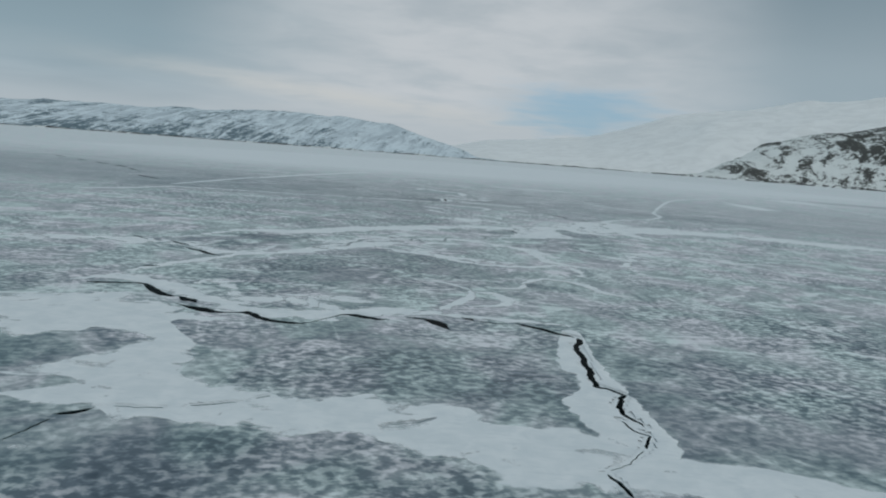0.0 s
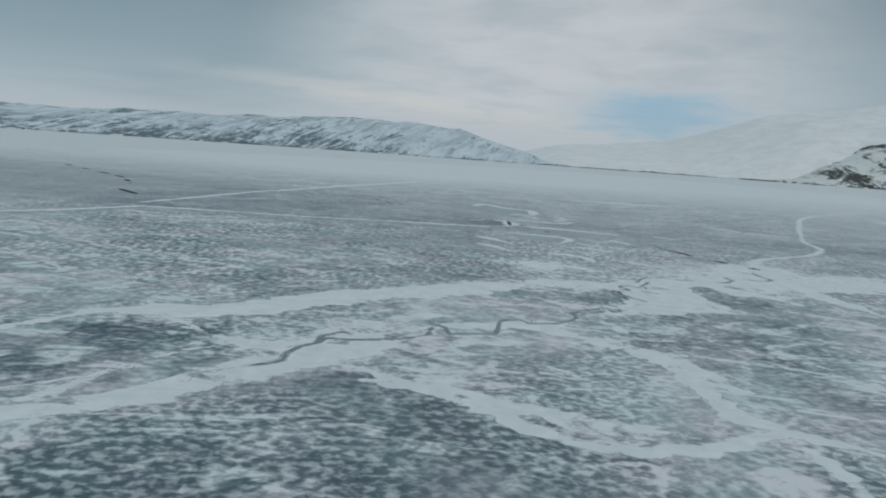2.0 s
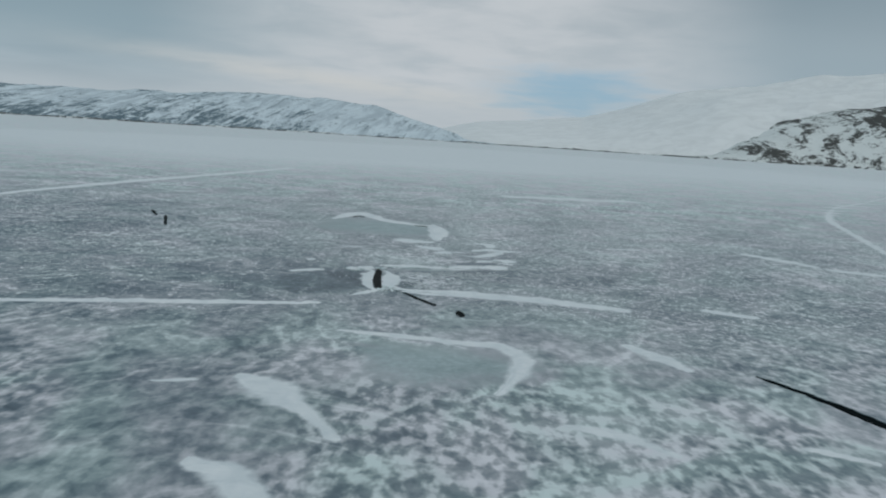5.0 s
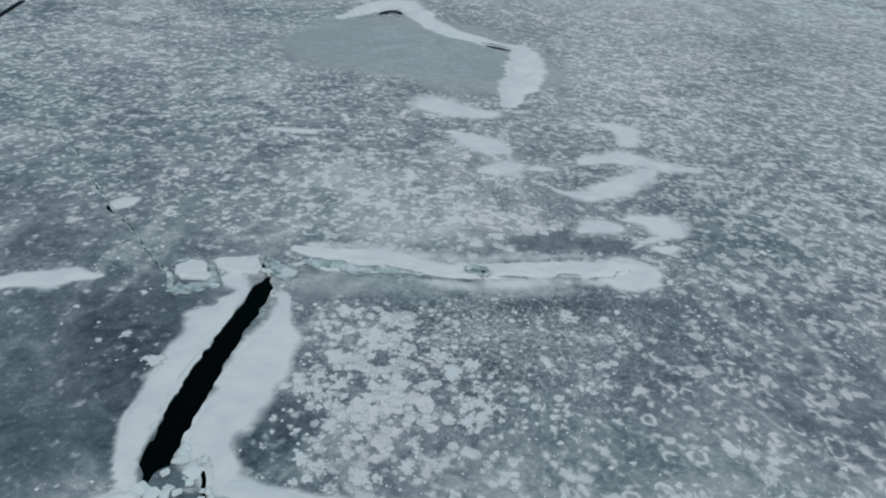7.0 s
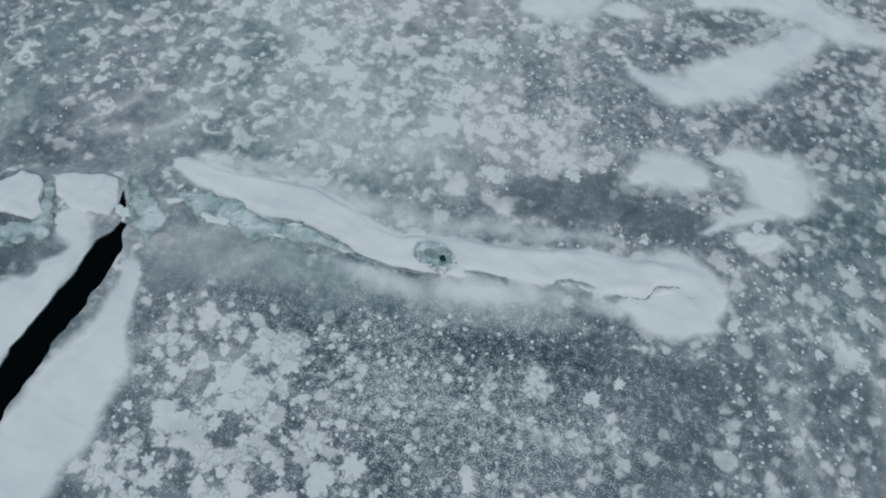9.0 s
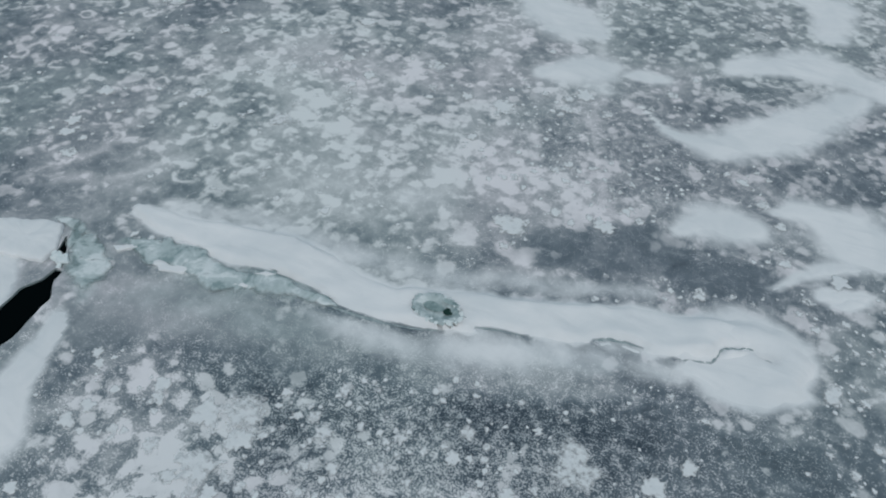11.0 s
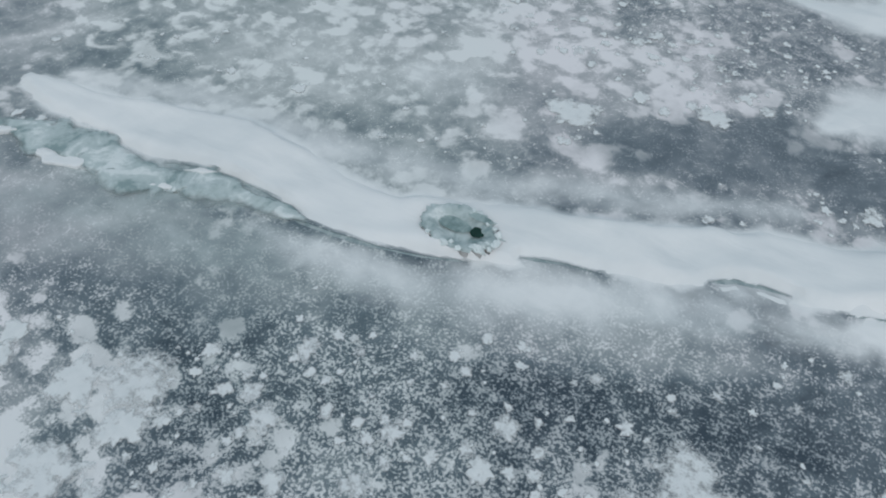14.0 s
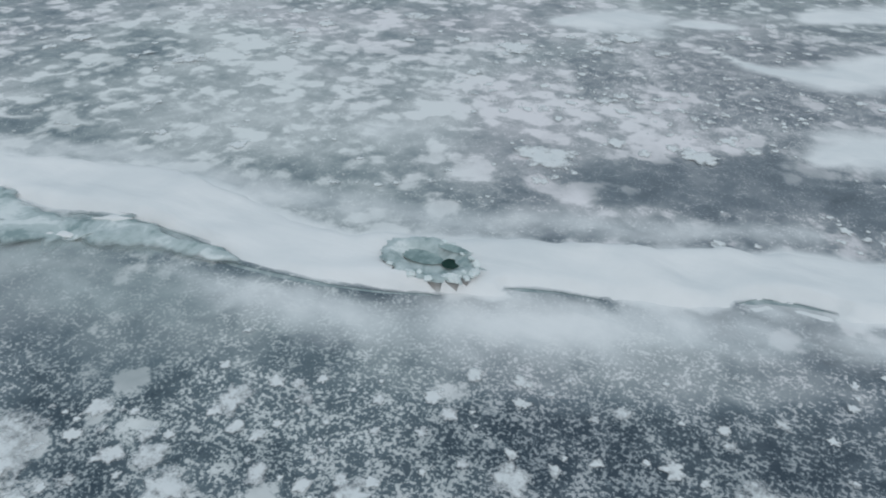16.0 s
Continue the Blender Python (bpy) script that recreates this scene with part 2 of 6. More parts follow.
def wet_slush_material():
    """Grey-green slush: smooth, clouded with white, thinning out at its edge."""
    m, g = material("wet_slush")
    at = g.place()
    cloud = g.noise(at, 1.9, 5.0, 0.58, 0.8)
    grain = g.noise(at, 11.0, 4.0, 0.65, 0.3)
    tone = g.math("ADD", cloud, g.math("MULTIPLY", g.math("SUBTRACT", grain, 0.5), 0.22))
    colour = g.mix(g.step(tone, 0.36, 0.52), (0.25, 0.335, 0.34, 1), (0.46, 0.54, 0.545, 1))
    colour = g.mix(g.step(tone, 0.52, 0.66), colour, (0.68, 0.735, 0.74, 1))
    solid = g.step(g.math("ADD", g.attribute("cover"), g.math("MULTIPLY", g.math("SUBTRACT", cloud, 0.5), 1.1)), 0.10, 0.85)
    see_through(g, solid, g.principled(colour, 0.5, 0.4, g.bump(tone, 0.35, 0.03)))
    return m


def water_material():
    m, g = material("black_water")
    at = g.place()
    normal = g.bump(g.noise(at, 3.0, 3.0), 0.05, 0.01)
    g.out(g.principled((0.001, 0.003, 0.0035, 1), 0.3, 0.04, normal, 1.15))
    return m


def slush_material(name, dark, light):
    m, g = material(name)
    at = g.place()
    n = g.noise(at, 5.0, 5.0, 0.65, 0.4)
    colour = g.mix(g.step(n, 0.35, 0.65), dark, light)
    g.out(g.principled(colour, 0.45, 0.5, g.bump(n, 0.4, 0.03)))
    return m


def chunk_material():
    m, g = material("broken_ice")
    at = g.place()
    n = g.noise(at, 4.0, 5.0, 0.65)
    colour = g.mix(g.step(n, 0.35, 0.65), (0.62, 0.72, 0.72, 1), (0.84, 0.87, 0.875, 1))
    g.out(g.principled(colour, 0.6, 0.5, g.bump(n, 0.4, 0.03)))
    return m


def hill_material(name, snow_colour, rock_colour, low=0.90, high=1.02, relief=0.5, gully_shade=0.0):
    """Snow over rock: rock shows where the attribute and the broken noise agree."""
    m, g = material(name)
    at = g.place()
    rock = g.attribute("rock")
    coarse = g.noise(at, 0.022, 6.0, 0.65, 0.8)
    slant = g.tree.nodes.new("ShaderNodeCombineXYZ")
    g.put(slant.inputs[0], g.math("MULTIPLY", g.vmath("DOT_PRODUCT", at, (0.78, 0.0, 0.62)), 0.016))
    g.put(slant.inputs[1], g.math("MULTIPLY", g.vmath("DOT_PRODUCT", at, (-0.62, 0.0, 0.78)), 0.040))
    streak = g.noise(slant.outputs[0], 1.0, 6.0, 0.68, 1.6)
    fine = g.noise(at, 0.12, 5.0, 0.65)
    mask = g.math("ADD", g.math("MULTIPLY", coarse, 0.40), g.math("MULTIPLY", streak, 0.60))
    mask = g.math("ADD", mask, g.math("MULTIPLY", g.math("SUBTRACT", fine, 0.5), 0.34))
    bare = g.step(g.math("ADD", mask, rock), low, high)
    stone = g.mix(fine, rock_colour, tuple(2.0 * v for v in rock_colour[:3]) + (1,))
    white = g.mix(g.step(coarse, 0.35, 0.65), snow_colour, tuple(0.90 * v for v in snow_colour[:3]) + (1,))
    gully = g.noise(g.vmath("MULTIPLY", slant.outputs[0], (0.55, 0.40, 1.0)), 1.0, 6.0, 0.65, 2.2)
    # bluish-grey shading of the gullies, painted into the snow colour
    white = g.mix(g.math("MULTIPLY", g.step(gully, 0.42, 0.62), gully_shade), white, (0.40, 0.46, 0.50, 1))
    colour = g.mix(bare, white, stone)
    g.out(g.principled(colour, 0.9, 0.15, g.bump(mask, relief, 6.0)))
    return m


def dark_hole_material():
    m, g = material("hole_water")
    n = g.noise(g.place(), 6.0, 3.0)
    g.out(g.principled(g.mix(n, (0.004, 0.02, 0.016, 1), (0.02, 0.06, 0.05, 1)), 0.2, 0.2))
    return m


def edge_material():
    m, g = material("ice_edge")
    n = g.noise(g.place(), 5.0, 4.0)
    g.out(g.principled(g.mix(n, (0.14, 0.19, 0.20, 1), (0.30, 0.37, 0.38, 1)), 0.35, 0.4))
    return m


def frost_material():
    """White frost clumps with a grainy, broken rim."""
    m, g = material("frost_clumps")
    at = g.place()
    cover = g.attribute("cover")
    grit = g.math("ADD", g.math("MULTIPLY", g.math("SUBTRACT", g.noise(at, 8.0, 5.0, 0.68), 0.5), 2.0), g.math("MULTIPLY", g.math("SUBTRACT", g.noise(at, 30.0, 3.0, 0.7), 0.5), 0.45))
    solid = g.step(g.math("ADD", cover, grit), 0.20, 0.92)
    colour = g.mix(g.noise(at, 9.0, 3.0), (0.62, 0.66, 0.675, 1), (0.80, 0.82, 0.825, 1))
    see_through(g, solid, g.principled(colour, 0.9, 0.15))
    return m


EDGE, FROST = edge_material(), frost_material()
DARK_HOLE = dark_hole_material()
MELT = slush_material("melt_water", (0.16, 0.24, 0.24, 1), (0.34, 0.43, 0.43, 1))
WET_SLUSH = wet_slush_material()
PALE_SLUSH = slush_material("pale_new_ice", (0.24, 0.31, 0.32, 1), (0.44, 0.50, 0.51, 1))
TORN_SNOW, SNOW = snow_material("wind_torn_snow", True), snow_material("drifted_snow", False)
ICE, WATER, SLUSH, CHUNK = ice_material(), water_material(), slush_material("dark_new_ice", (0.125, 0.165, 0.175, 1), (0.27, 0.325, 0.335, 1)), chunk_material()
# far rock is paler and bluer than near rock: haze put into its colour
HILL_FAR = hill_material("far_hill_snow", (0.72, 0.79, 0.83, 1), (0.10, 0.135, 0.155, 1), gully_shade=0.65)
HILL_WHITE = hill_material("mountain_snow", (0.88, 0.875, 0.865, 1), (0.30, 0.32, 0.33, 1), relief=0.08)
HILL_NEAR = hill_material("shore_hill_snow", (0.78, 0.795, 0.775, 1), (0.060, 0.060, 0.056, 1), 0.95, 1.04)


# ---- smooth noise on arrays ----
TABLE = np.random.RandomState(7).rand(256, 256) * 2 - 1


def rough(x, y, size, octaves=3, seed=0):
    """Value noise of about -1 to 1 on arrays, with features of that size in metres."""
    total, gain, x, y = 0.0, 1.0, np.asarray(x, float) / size + seed * 17.3, np.asarray(y, float) / size + seed * 9.1
    for _ in range(octaves):
        i, j = np.floor(x).astype(int), np.floor(y).astype(int)
        u, v = x - i, y - j
        u, v = u * u * (3 - 2 * u), v * v * (3 - 2 * v)
        a, b = TABLE[i % 256, j % 256], TABLE[(i + 1) % 256, j % 256]
        c, d = TABLE[i % 256, (j + 1) % 256], TABLE[(i + 1) % 256, (j + 1) % 256]
        total = total + gain * ((a * (1 - u) + b * u) * (1 - v) + (c * (1 - u) + d * u) * v)
        x, y, gain = x * 2.03 + 5.7, y * 2.03 + 3.1, gain * 0.5
    return total / 1.5


def ease(value, low, high):
    t = np.clip((value - low) / (high - low), 0, 1)
    return t * t * (3 - 2 * t)


def rounded(points, parts=4):
    """A smooth line through (x, y, half width) stations."""
    p = np.array(points, float)
    q = np.vstack([2 * p[0] - p[1], p, 2 * p[-1] - p[-2]])
    out = []
    for i in range(1, len(q) - 2):
        a, b, c, d = q[i - 1], q[i], q[i + 1], q[i + 2]
        for t in np.linspace(0, 1, parts, endpoint=False):
            out.append(0.5 * (2 * b + (c - a) * t + (2 * a - 5 * b + 4 * c - d) * t * t + (3 * b - a - 3 * c + d) * t ** 3))
    out = np.array(out + [p[-1]])
    out[:, 2] = np.clip(out[:, 2], p[:, 2].min() * 0.8, p[:, 2].max() * 1.2)
    taper = np.minimum(np.arange(len(out)), np.arange(len(out))[::-1]) / parts
    if parts == 4:
        out[:, 2] *= 0.62 + 0.38 * np.clip(taper, 0, 1)
    return out


def near(x, y, line, relative):
    """Distance of points from a line: as a share of its half width, or in metres beyond its edge."""
    best = np.full(np.shape(x), 1e9)
    for (ax, ay, aw), (bx, by, bw) in zip(line[:-1], line[1:]):
        dx, dy = bx - ax, by - ay
        t = np.clip(((x - ax) * dx + (y - ay) * dy) / (dx * dx + dy * dy + 1e-9), 0, 1)
        w = aw + t * (bw - aw)
        dist = np.hypot(x - ax - t * dx, y - ay - t * dy)
        best = np.minimum(best, dist / w if relative else dist - w)
    return best


def mesh_of(name, verts, faces, mat, fields=()):
    me = bpy.data.meshes.new(name)
    verts, faces = np.asarray(verts, np.float32), np.asarray(faces, np.int32)
    me.vertices.add(len(verts))
    me.vertices.foreach_set("co", verts.ravel())
    me.loops.add(faces.size)
    me.loops.foreach_set("vertex_index", faces.ravel())
    me.polygons.add(len(faces))
    me.polygons.foreach_set("loop_start", np.arange(len(faces), dtype=np.int32) * faces.shape[1])
    for key, values in fields:
        me.attributes.new(key, "FLOAT", "POINT").data.foreach_set("value", np.asarray(values, np.float32))
    me.update(calc_edges=True)
    me.validate()
    me.polygons.foreach_set("use_smooth", np.ones(len(me.polygons), bool))
    me.materials.append(mat)
    return me


def grid_faces(nx, ny):
    i = (np.arange(ny - 1)[:, None] * nx + np.arange(nx - 1)[None]).ravel()
    return np.stack([i, i + 1, i + nx + 1, i + nx], 1)


def kept(verts, faces, keep, *fields):
    """Only the faces to keep, and the points that they use."""
    faces = faces[keep]
    used, back = np.unique(faces, return_inverse=True)
    return verts[used], back.reshape(faces.shape), [f[used] for f in fields]


def part(name, me, parent, label=""):
    ob = new(name, me)
    ob.parent = parent
    return tagged(ob, label) if label else ob


# ---- plan of the ice: cracks, clear patches and drifts, in metres ----
CRACKS, CLEAR, DRIFTS, SWEPT = [], [], [], []


def crack_line(points, dry=False):
    line = np.array(points, float)
    if dry and 100 < line[:, 1].mean() < 178:
        line[:, 2] *= 1.6
    CRACKS.append((line, dry))


def clear_patch(points, amount, soft, calm=0.0, swept=0.0):
    CLEAR.append((rounded(points, 3), amount, soft, calm))
    if swept:
        SWEPT.append((CLEAR[-1][0], soft, swept))


def snow_drift(points, height, soft, cover, label="white wind-blown snow drift on grey lake ice"):
    line = rounded(points, 4)
    slim = 72 < line[:, 1].mean() < 235 and np.median(line[:, 2]) < 4.5
    line[:, 2] *= 0.76 if slim else 1.0
    DRIFTS.append((line, height, soft, min(cover, 0.82) if 249 < line[:, 1].mean() < 270 else cover * (0.72 if "thin veil" in label else 1.0), label))


SLUSHES = []


def slush_sheet(points, height, soft, cover):
    SLUSHES.append((rounded(points, 4), height, soft, cover, "slush"))


crack_line([(-38.74, 72.61, 0.53), (-36.13, 73.17, 0.36), (-34.00, 73.75, 0.35), (-32.72, 73.72, 0.28), (-31.38, 71.98, 0.52), (-29.96, 70.32, 0.56), (-28.75, 69.22, 0.46), (-27.84, 68.95, 0.32), (-27.18, 69.08, 0.09), (-25.94, 67.94, 0.63), (-25.19, 67.65, 0.71), (-24.52, 67.02, 0.26)])
crack_line([(-26.24, 65.96, 0.20), (-25.48, 65.62, 0.18), (-24.23, 64.93, 0.49), (-23.16, 64.53, 0.73), (-21.81, 63.94, 0.51), (-20.54, 63.86, 0.23), (-19.72, 64.29, 0.18), (-18.77, 64.46, 0.55), (-17.90, 63.91, 0.46), (-16.92, 62.87, 0.50), (-15.98, 62.25, 0.42), (-14.90, 61.98, 0.42), (-13.71, 61.92, 0.40), (-12.86, 61.93, 0.21), (-12.00, 62.61, 0.09), (-11.40, 63.82, 0.09), (-10.50, 64.91, 0.10), (-9.79, 66.06, 0.15), (-9.00, 66.61, 0.37), (-8.22, 66.52, 0.57), (-7.27, 65.97, 0.51), (-5.97, 65.66, 0.40), (-4.78, 65.87, 0.18)])
crack_line([(-3.22, 67.25, 0.25), (-2.26, 67.27, 0.37), (-1.21, 67.19, 0.32), (-0.41, 66.40, 0.71), (0.34, 65.50, 0.72), (1.00, 64.11, 0.26), (1.50, 63.33, 0.05)])
crack_line([(2.44, 68.94, 0.19), (3.21, 68.45, 0.71), (3.75, 67.78, 0.21)])
crack_line([(4.08, 67.75, 0.19), (5.44, 67.52, 0.19), (7.30, 67.48, 0.12)])
crack_line([(8.03, 68.17, 0.27), (10.22, 66.81, 0.45), (11.95, 65.12, 0.35), (13.42, 64.21, 0.28)])
crack_line([(13.71, 64.08, 0.28), (13.59, 62.37, 0.33), (12.95, 61.30, 0.28), (12.94, 59.59, 0.29), (13.04, 58.03, 0.31), (12.84, 56.18, 0.30), (12.70, 54.81, 0.28), (12.73, 53.48, 0.30), (12.52, 50.16, 0.24), (13.39, 49.60, 0.20), (14.25, 48.57, 0.20), (13.08, 45.87, 0.22), (13.47, 44.30, 0.18), (14.15, 42.60, 0.09)])
crack_line([(12.75, 43.57, 0.05), (13.24, 41.98, 0.10), (14.02, 41.15, 0.09), (13.25, 39.20, 0.12)])
crack_line([(13.03, 38.93, 0.04), (11.58, 37.04, 0.04), (10.26, 35.86, 0.04)])
crack_line([(9.98, 35.48, 0.10), (10.40, 34.51, 0.15), (10.80, 32.94, 0.13)])
crack_line([(-22.25, 37.91, 0.19), (-21.24, 38.38, 0.31), (-20.45, 39.34, 0.12)])
crack_line([(-50.40, 107.87, 0.10), (-48.80, 106.89, 0.22), (-46.06, 104.84, 0.12)])
crack_line([(-42.66, 104.86, 0.14), (-40.52, 103.14, 0.36), (-38.52, 101.84, 0.28)])
crack_line([(-40.05, 99.80, 0.10), (-38.07, 99.59, 0.20), (-35.76, 97.97, 0.40), (-33.45, 95.88, 0.48), (-31.45, 94.96, 0.26)])
crack_line([(-37.40, 83.21, 0.20), (-36.87, 84.20, 0.46), (-35.61, 84.34, 0.22)])
crack_line([(-219.25, 367.15, 0.90), (-174.44, 326.54, 0.90), (-141.83, 297.50, 0.90), (-124.32, 273.60, 0.90)])
crack_line([(-113.67, 249.50, 0.90), (-101.73, 238.51, 0.90)])
crack_line([(38.58, 195.66, 0.64), (40.80, 192.97, 0.73)])
crack_line([(43.11, 189.40, 0.81), (44.97, 188.27, 0.78)])
crack_line([(30.57, 210.51, 0.31), (32.81, 207.12, 0.39), (34.65, 203.34, 0.60), (35.93, 199.67, 0.36)])
crack_line([(2.79, 231.20, 0.30), (6.34, 225.91, 0.35)])
crack_line([(8.52, 224.93, 0.35), (8.76, 222.47, 0.54)])
crack_line([(1.39, 232.85, 0.05), (2.28, 231.49, 0.08), (2.81, 230.94, 0.10), (3.46, 229.69, 0.09)])
crack_line([(-0.78, 242.35, 0.22), (-0.66, 241.60, 0.40), (-0.55, 240.50, 0.43), (-0.54, 239.30, 0.41), (-0.50, 238.20, 0.45), (-0.43, 237.00, 0.48), (-0.38, 235.80, 0.50), (-0.20, 234.40, 0.46), (0.00, 233.30, 0.48), (0.08, 232.50, 0.42), (0.24, 231.80, 0.16)])
crack_line([(28.86, 169.78, 0.12), (27.29, 169.08, 0.14), (26.37, 169.26, 0.12)], dry=True)
crack_line([(-40.52, 277.68, 0.31), (-36.26, 266.86, 0.25)])
crack_line([(-45.25, 283.61, 0.40), (-41.83, 276.97, 0.24)])
crack_line([(-18.01, 111.41, 0.10), (-16.80, 112.50, 0.13), (-16.06, 113.58, 0.16), (-16.33, 115.59, 0.14), (-15.78, 117.75, 0.16), (-14.85, 119.03, 0.16), (-14.63, 120.61, 0.16), (-12.57, 120.96, 0.16), (-10.25, 121.74, 0.16), (-8.01, 123.03, 0.16), (-6.02, 125.06, 0.16), (-6.05, 127.96, 0.15)], dry=True)
crack_line([(-15.08, 119.59, 0.15), (-14.97, 121.60, 0.16), (-13.65, 123.32, 0.16), (-12.92, 122.81, 0.16)], dry=True)
crack_line([(-6.00, 129.02, 0.16), (-4.88, 128.32, 0.15), (-4.09, 126.04, 0.16), (0.23, 127.77, 0.16), (0.35, 130.63, 0.13), (0.37, 133.04, 0.16), (2.50, 134.41, 0.16), (3.42, 133.00, 0.16), (6.15, 133.88, 0.16), (7.87, 135.86, 0.16), (8.61, 137.40, 0.15), (8.45, 139.50, 0.17), (9.20, 141.00, 0.16), (9.96, 141.93, 0.15), (11.90, 143.65, 0.16), (12.75, 143.82, 0.19), (13.32, 142.20, 0.17), (13.95, 142.50, 0.15), (14.02, 144.40, 0.12)], dry=True)
crack_line([(41.92, 183.09, 0.14), (41.91, 180.39, 0.18), (42.49, 178.38, 0.18), (42.87, 176.85, 0.26), (41.31, 175.08, 0.18), (39.47, 174.79, 0.16), (38.35, 175.75, 0.12)], dry=True)
crack_line([(35.12, 176.00, 0.14), (35.25, 174.14, 0.18), (35.68, 172.96, 0.20), (33.89, 170.18, 0.18), (32.50, 169.98, 0.14)], dry=True)
crack_line([(5.20, 244.40, 0.03), (5.96, 244.47, 0.03), (6.54, 244.57, 0.03), (7.21, 244.75, 0.03), (7.80, 244.98, 0.03)], dry=True)
crack_line([(8.40, 245.42, 0.03), (8.71, 245.53, 0.03), (8.97, 245.62, 0.03), (9.50, 245.72, 0.03)], dry=True)
crack_line([(10.84, 246.33, 0.04), (11.13, 246.52, 0.04), (11.51, 246.62, 0.04), (11.88, 246.65, 0.03)], dry=True)
crack_line([(12.58, 246.71, 0.03), (13.32, 246.97, 0.03), (13.47, 247.50, 0.03), (14.00, 247.76, 0.03), (14.49, 247.60, 0.03)], dry=True)
# two dark slits added for the shadow lines inside the hollow's snow rim
crack_line([(-9.98, 290.02, 0.45), (-9.10, 292.34, 0.57), (-7.89, 291.18, 0.47)])
crack_line([(2.12, 283.36, 0.44), (4.55, 282.68, 0.36)])
crack_line([(2.72, 231.05, 0.05), (5.46, 231.36, 0.05), (7.24, 231.23, 0.05), (8.52, 232.04, 0.05)], dry=True)
crack_line([(19.32, 163.84, 0.14), (20.62, 167.38, 0.16), (21.91, 169.58, 0.16), (23.76, 170.26, 0.16), (25.20, 170.06, 0.16)], dry=True)
crack_line([(21.27, 165.17, 0.12), (20.45, 162.70, 0.12), (19.39, 160.98, 0.13), (19.96, 160.18, 0.16), (19.99, 158.85, 0.16)], dry=True)
crack_line([(19.22, 159.31, 0.16), (17.66, 160.43, 0.16), (16.39, 159.49, 0.16), (16.39, 158.24, 0.16), (17.15, 157.90, 0.16), (17.22, 156.84, 0.16), (16.20, 156.93, 0.16)], dry=True)
crack_line([(15.46, 155.90, 0.10), (15.67, 154.68, 0.22), (15.85, 153.38, 0.12)])
crack_line([(15.76, 151.90, 0.12), (15.90, 151.00, 0.26), (16.29, 150.17, 0.22)])
crack_line([(16.45, 151.95, 0.16), (17.27, 151.24, 0.16), (18.20, 150.19, 0.16)], dry=True)
crack_line([(15.54, 149.75, 0.16), (14.14, 149.49, 0.16), (13.07, 148.71, 0.16), (13.02, 146.90, 0.16), (12.95, 146.10, 0.15), (14.00, 145.45, 0.13)], dry=True)
crack_line([(-7.31, 243.44, 0.05), (-6.89, 243.01, 0.06), (-6.56, 242.72, 0.05), (-6.37, 242.48, 0.05)])
crack_line([(-10.42, 245.87, 0.05), (-9.92, 245.31, 0.14), (-9.66, 245.07, 0.06), (-9.49, 244.87, 0.05)])
crack_line([(-1.46, 243.22, 0.05), (-1.05, 242.63, 0.14), (-0.87, 242.40, 0.08)])
crack_line([(-4.42, 240.89, 0.05), (-4.33, 240.75, 0.05)])
crack_line([(0.51, 243.50, 0.05), (1.36, 243.61, 0.05), (1.87, 243.68, 0.05)], dry=True)
crack_line([(2.81, 244.36, 0.05), (3.81, 244.61, 0.05), (4.55, 244.62, 0.05), (5.21, 244.54, 0.05)], dry=True)
crack_line([(-4.80, 241.40, 0.04), (-5.85, 242.18, 0.05), (-6.30, 242.50, 0.04)])
crack_line([(-7.60, 243.60, 0.04), (-8.41, 244.33, 0.06), (-9.20, 244.90, 0.04)])
crack_line([(-10.90, 246.30, 0.05), (-12.50, 247.76, 0.08), (-13.40, 248.50, 0.05)])
crack_line([(-14.60, 249.60, 0.05), (-15.49, 250.35, 0.07), (-17.20, 251.80, 0.05)])
crack_line([(-22.81, 34.11, 0.08), (-22.48, 35.50, 0.08), (-21.99, 37.36, 0.10)])
crack_line([(-19.57, 39.79, 0.05), (-18.20, 39.80, 0.06), (-16.52, 40.02, 0.06)])
crack_line([(-15.20, 40.60, 0.06), (-14.39, 40.92, 0.08), (-12.51, 41.79, 0.06)])
crack_line([(-11.60, 42.60, 0.05), (-10.73, 43.38, 0.08)])
crack_line([(-2.47, 39.99, 0.05), (-0.74, 40.67, 0.06), (0.31, 41.60, 0.05)], dry=True)
clear_patch([(-32.13, 48.25, 4.04), (-27.52, 52.46, 3.64)], -0.28, 0.50, 0.00, 0.75)
clear_patch([(-22.50, 59.15, 1.46), (-14.56, 53.57, 6.48), (-9.67, 53.47, 8.58), (-5.60, 53.39, 6.55)], -0.13, 0.25, 0.00, 0.75)
clear_patch([(1.54, 51.39, 7.20), (4.87, 51.53, 6.20), (7.14, 49.23, 3.60)], -0.15, 0.25, 0.00, 0.75)
clear_patch([(-19.37, 30.70, 2.95), (-14.71, 32.91, 4.22), (-9.90, 33.40, 2.95), (-5.27, 35.81, 2.13)], -0.28, 0.40, 0.00, 0.75)
clear_patch([(-4.40, 32.20, 1.80), (-1.66, 33.00, 2.40), (0.16, 33.20, 2.40), (3.51, 32.00, 1.40)], -0.25, 0.30, 0.00, 0.92)
clear_patch([(15.72, 53.29, 11.27), (22.63, 48.84, 12.03), (28.27, 44.50, 9.45)], -0.19, 0.30)
clear_patch([(-21.47, 78.39, 5.44), (-15.49, 84.75, 10.74), (-7.52, 97.16, 12.89), (3.37, 94.56, 8.93)], -0.15, 0.50)
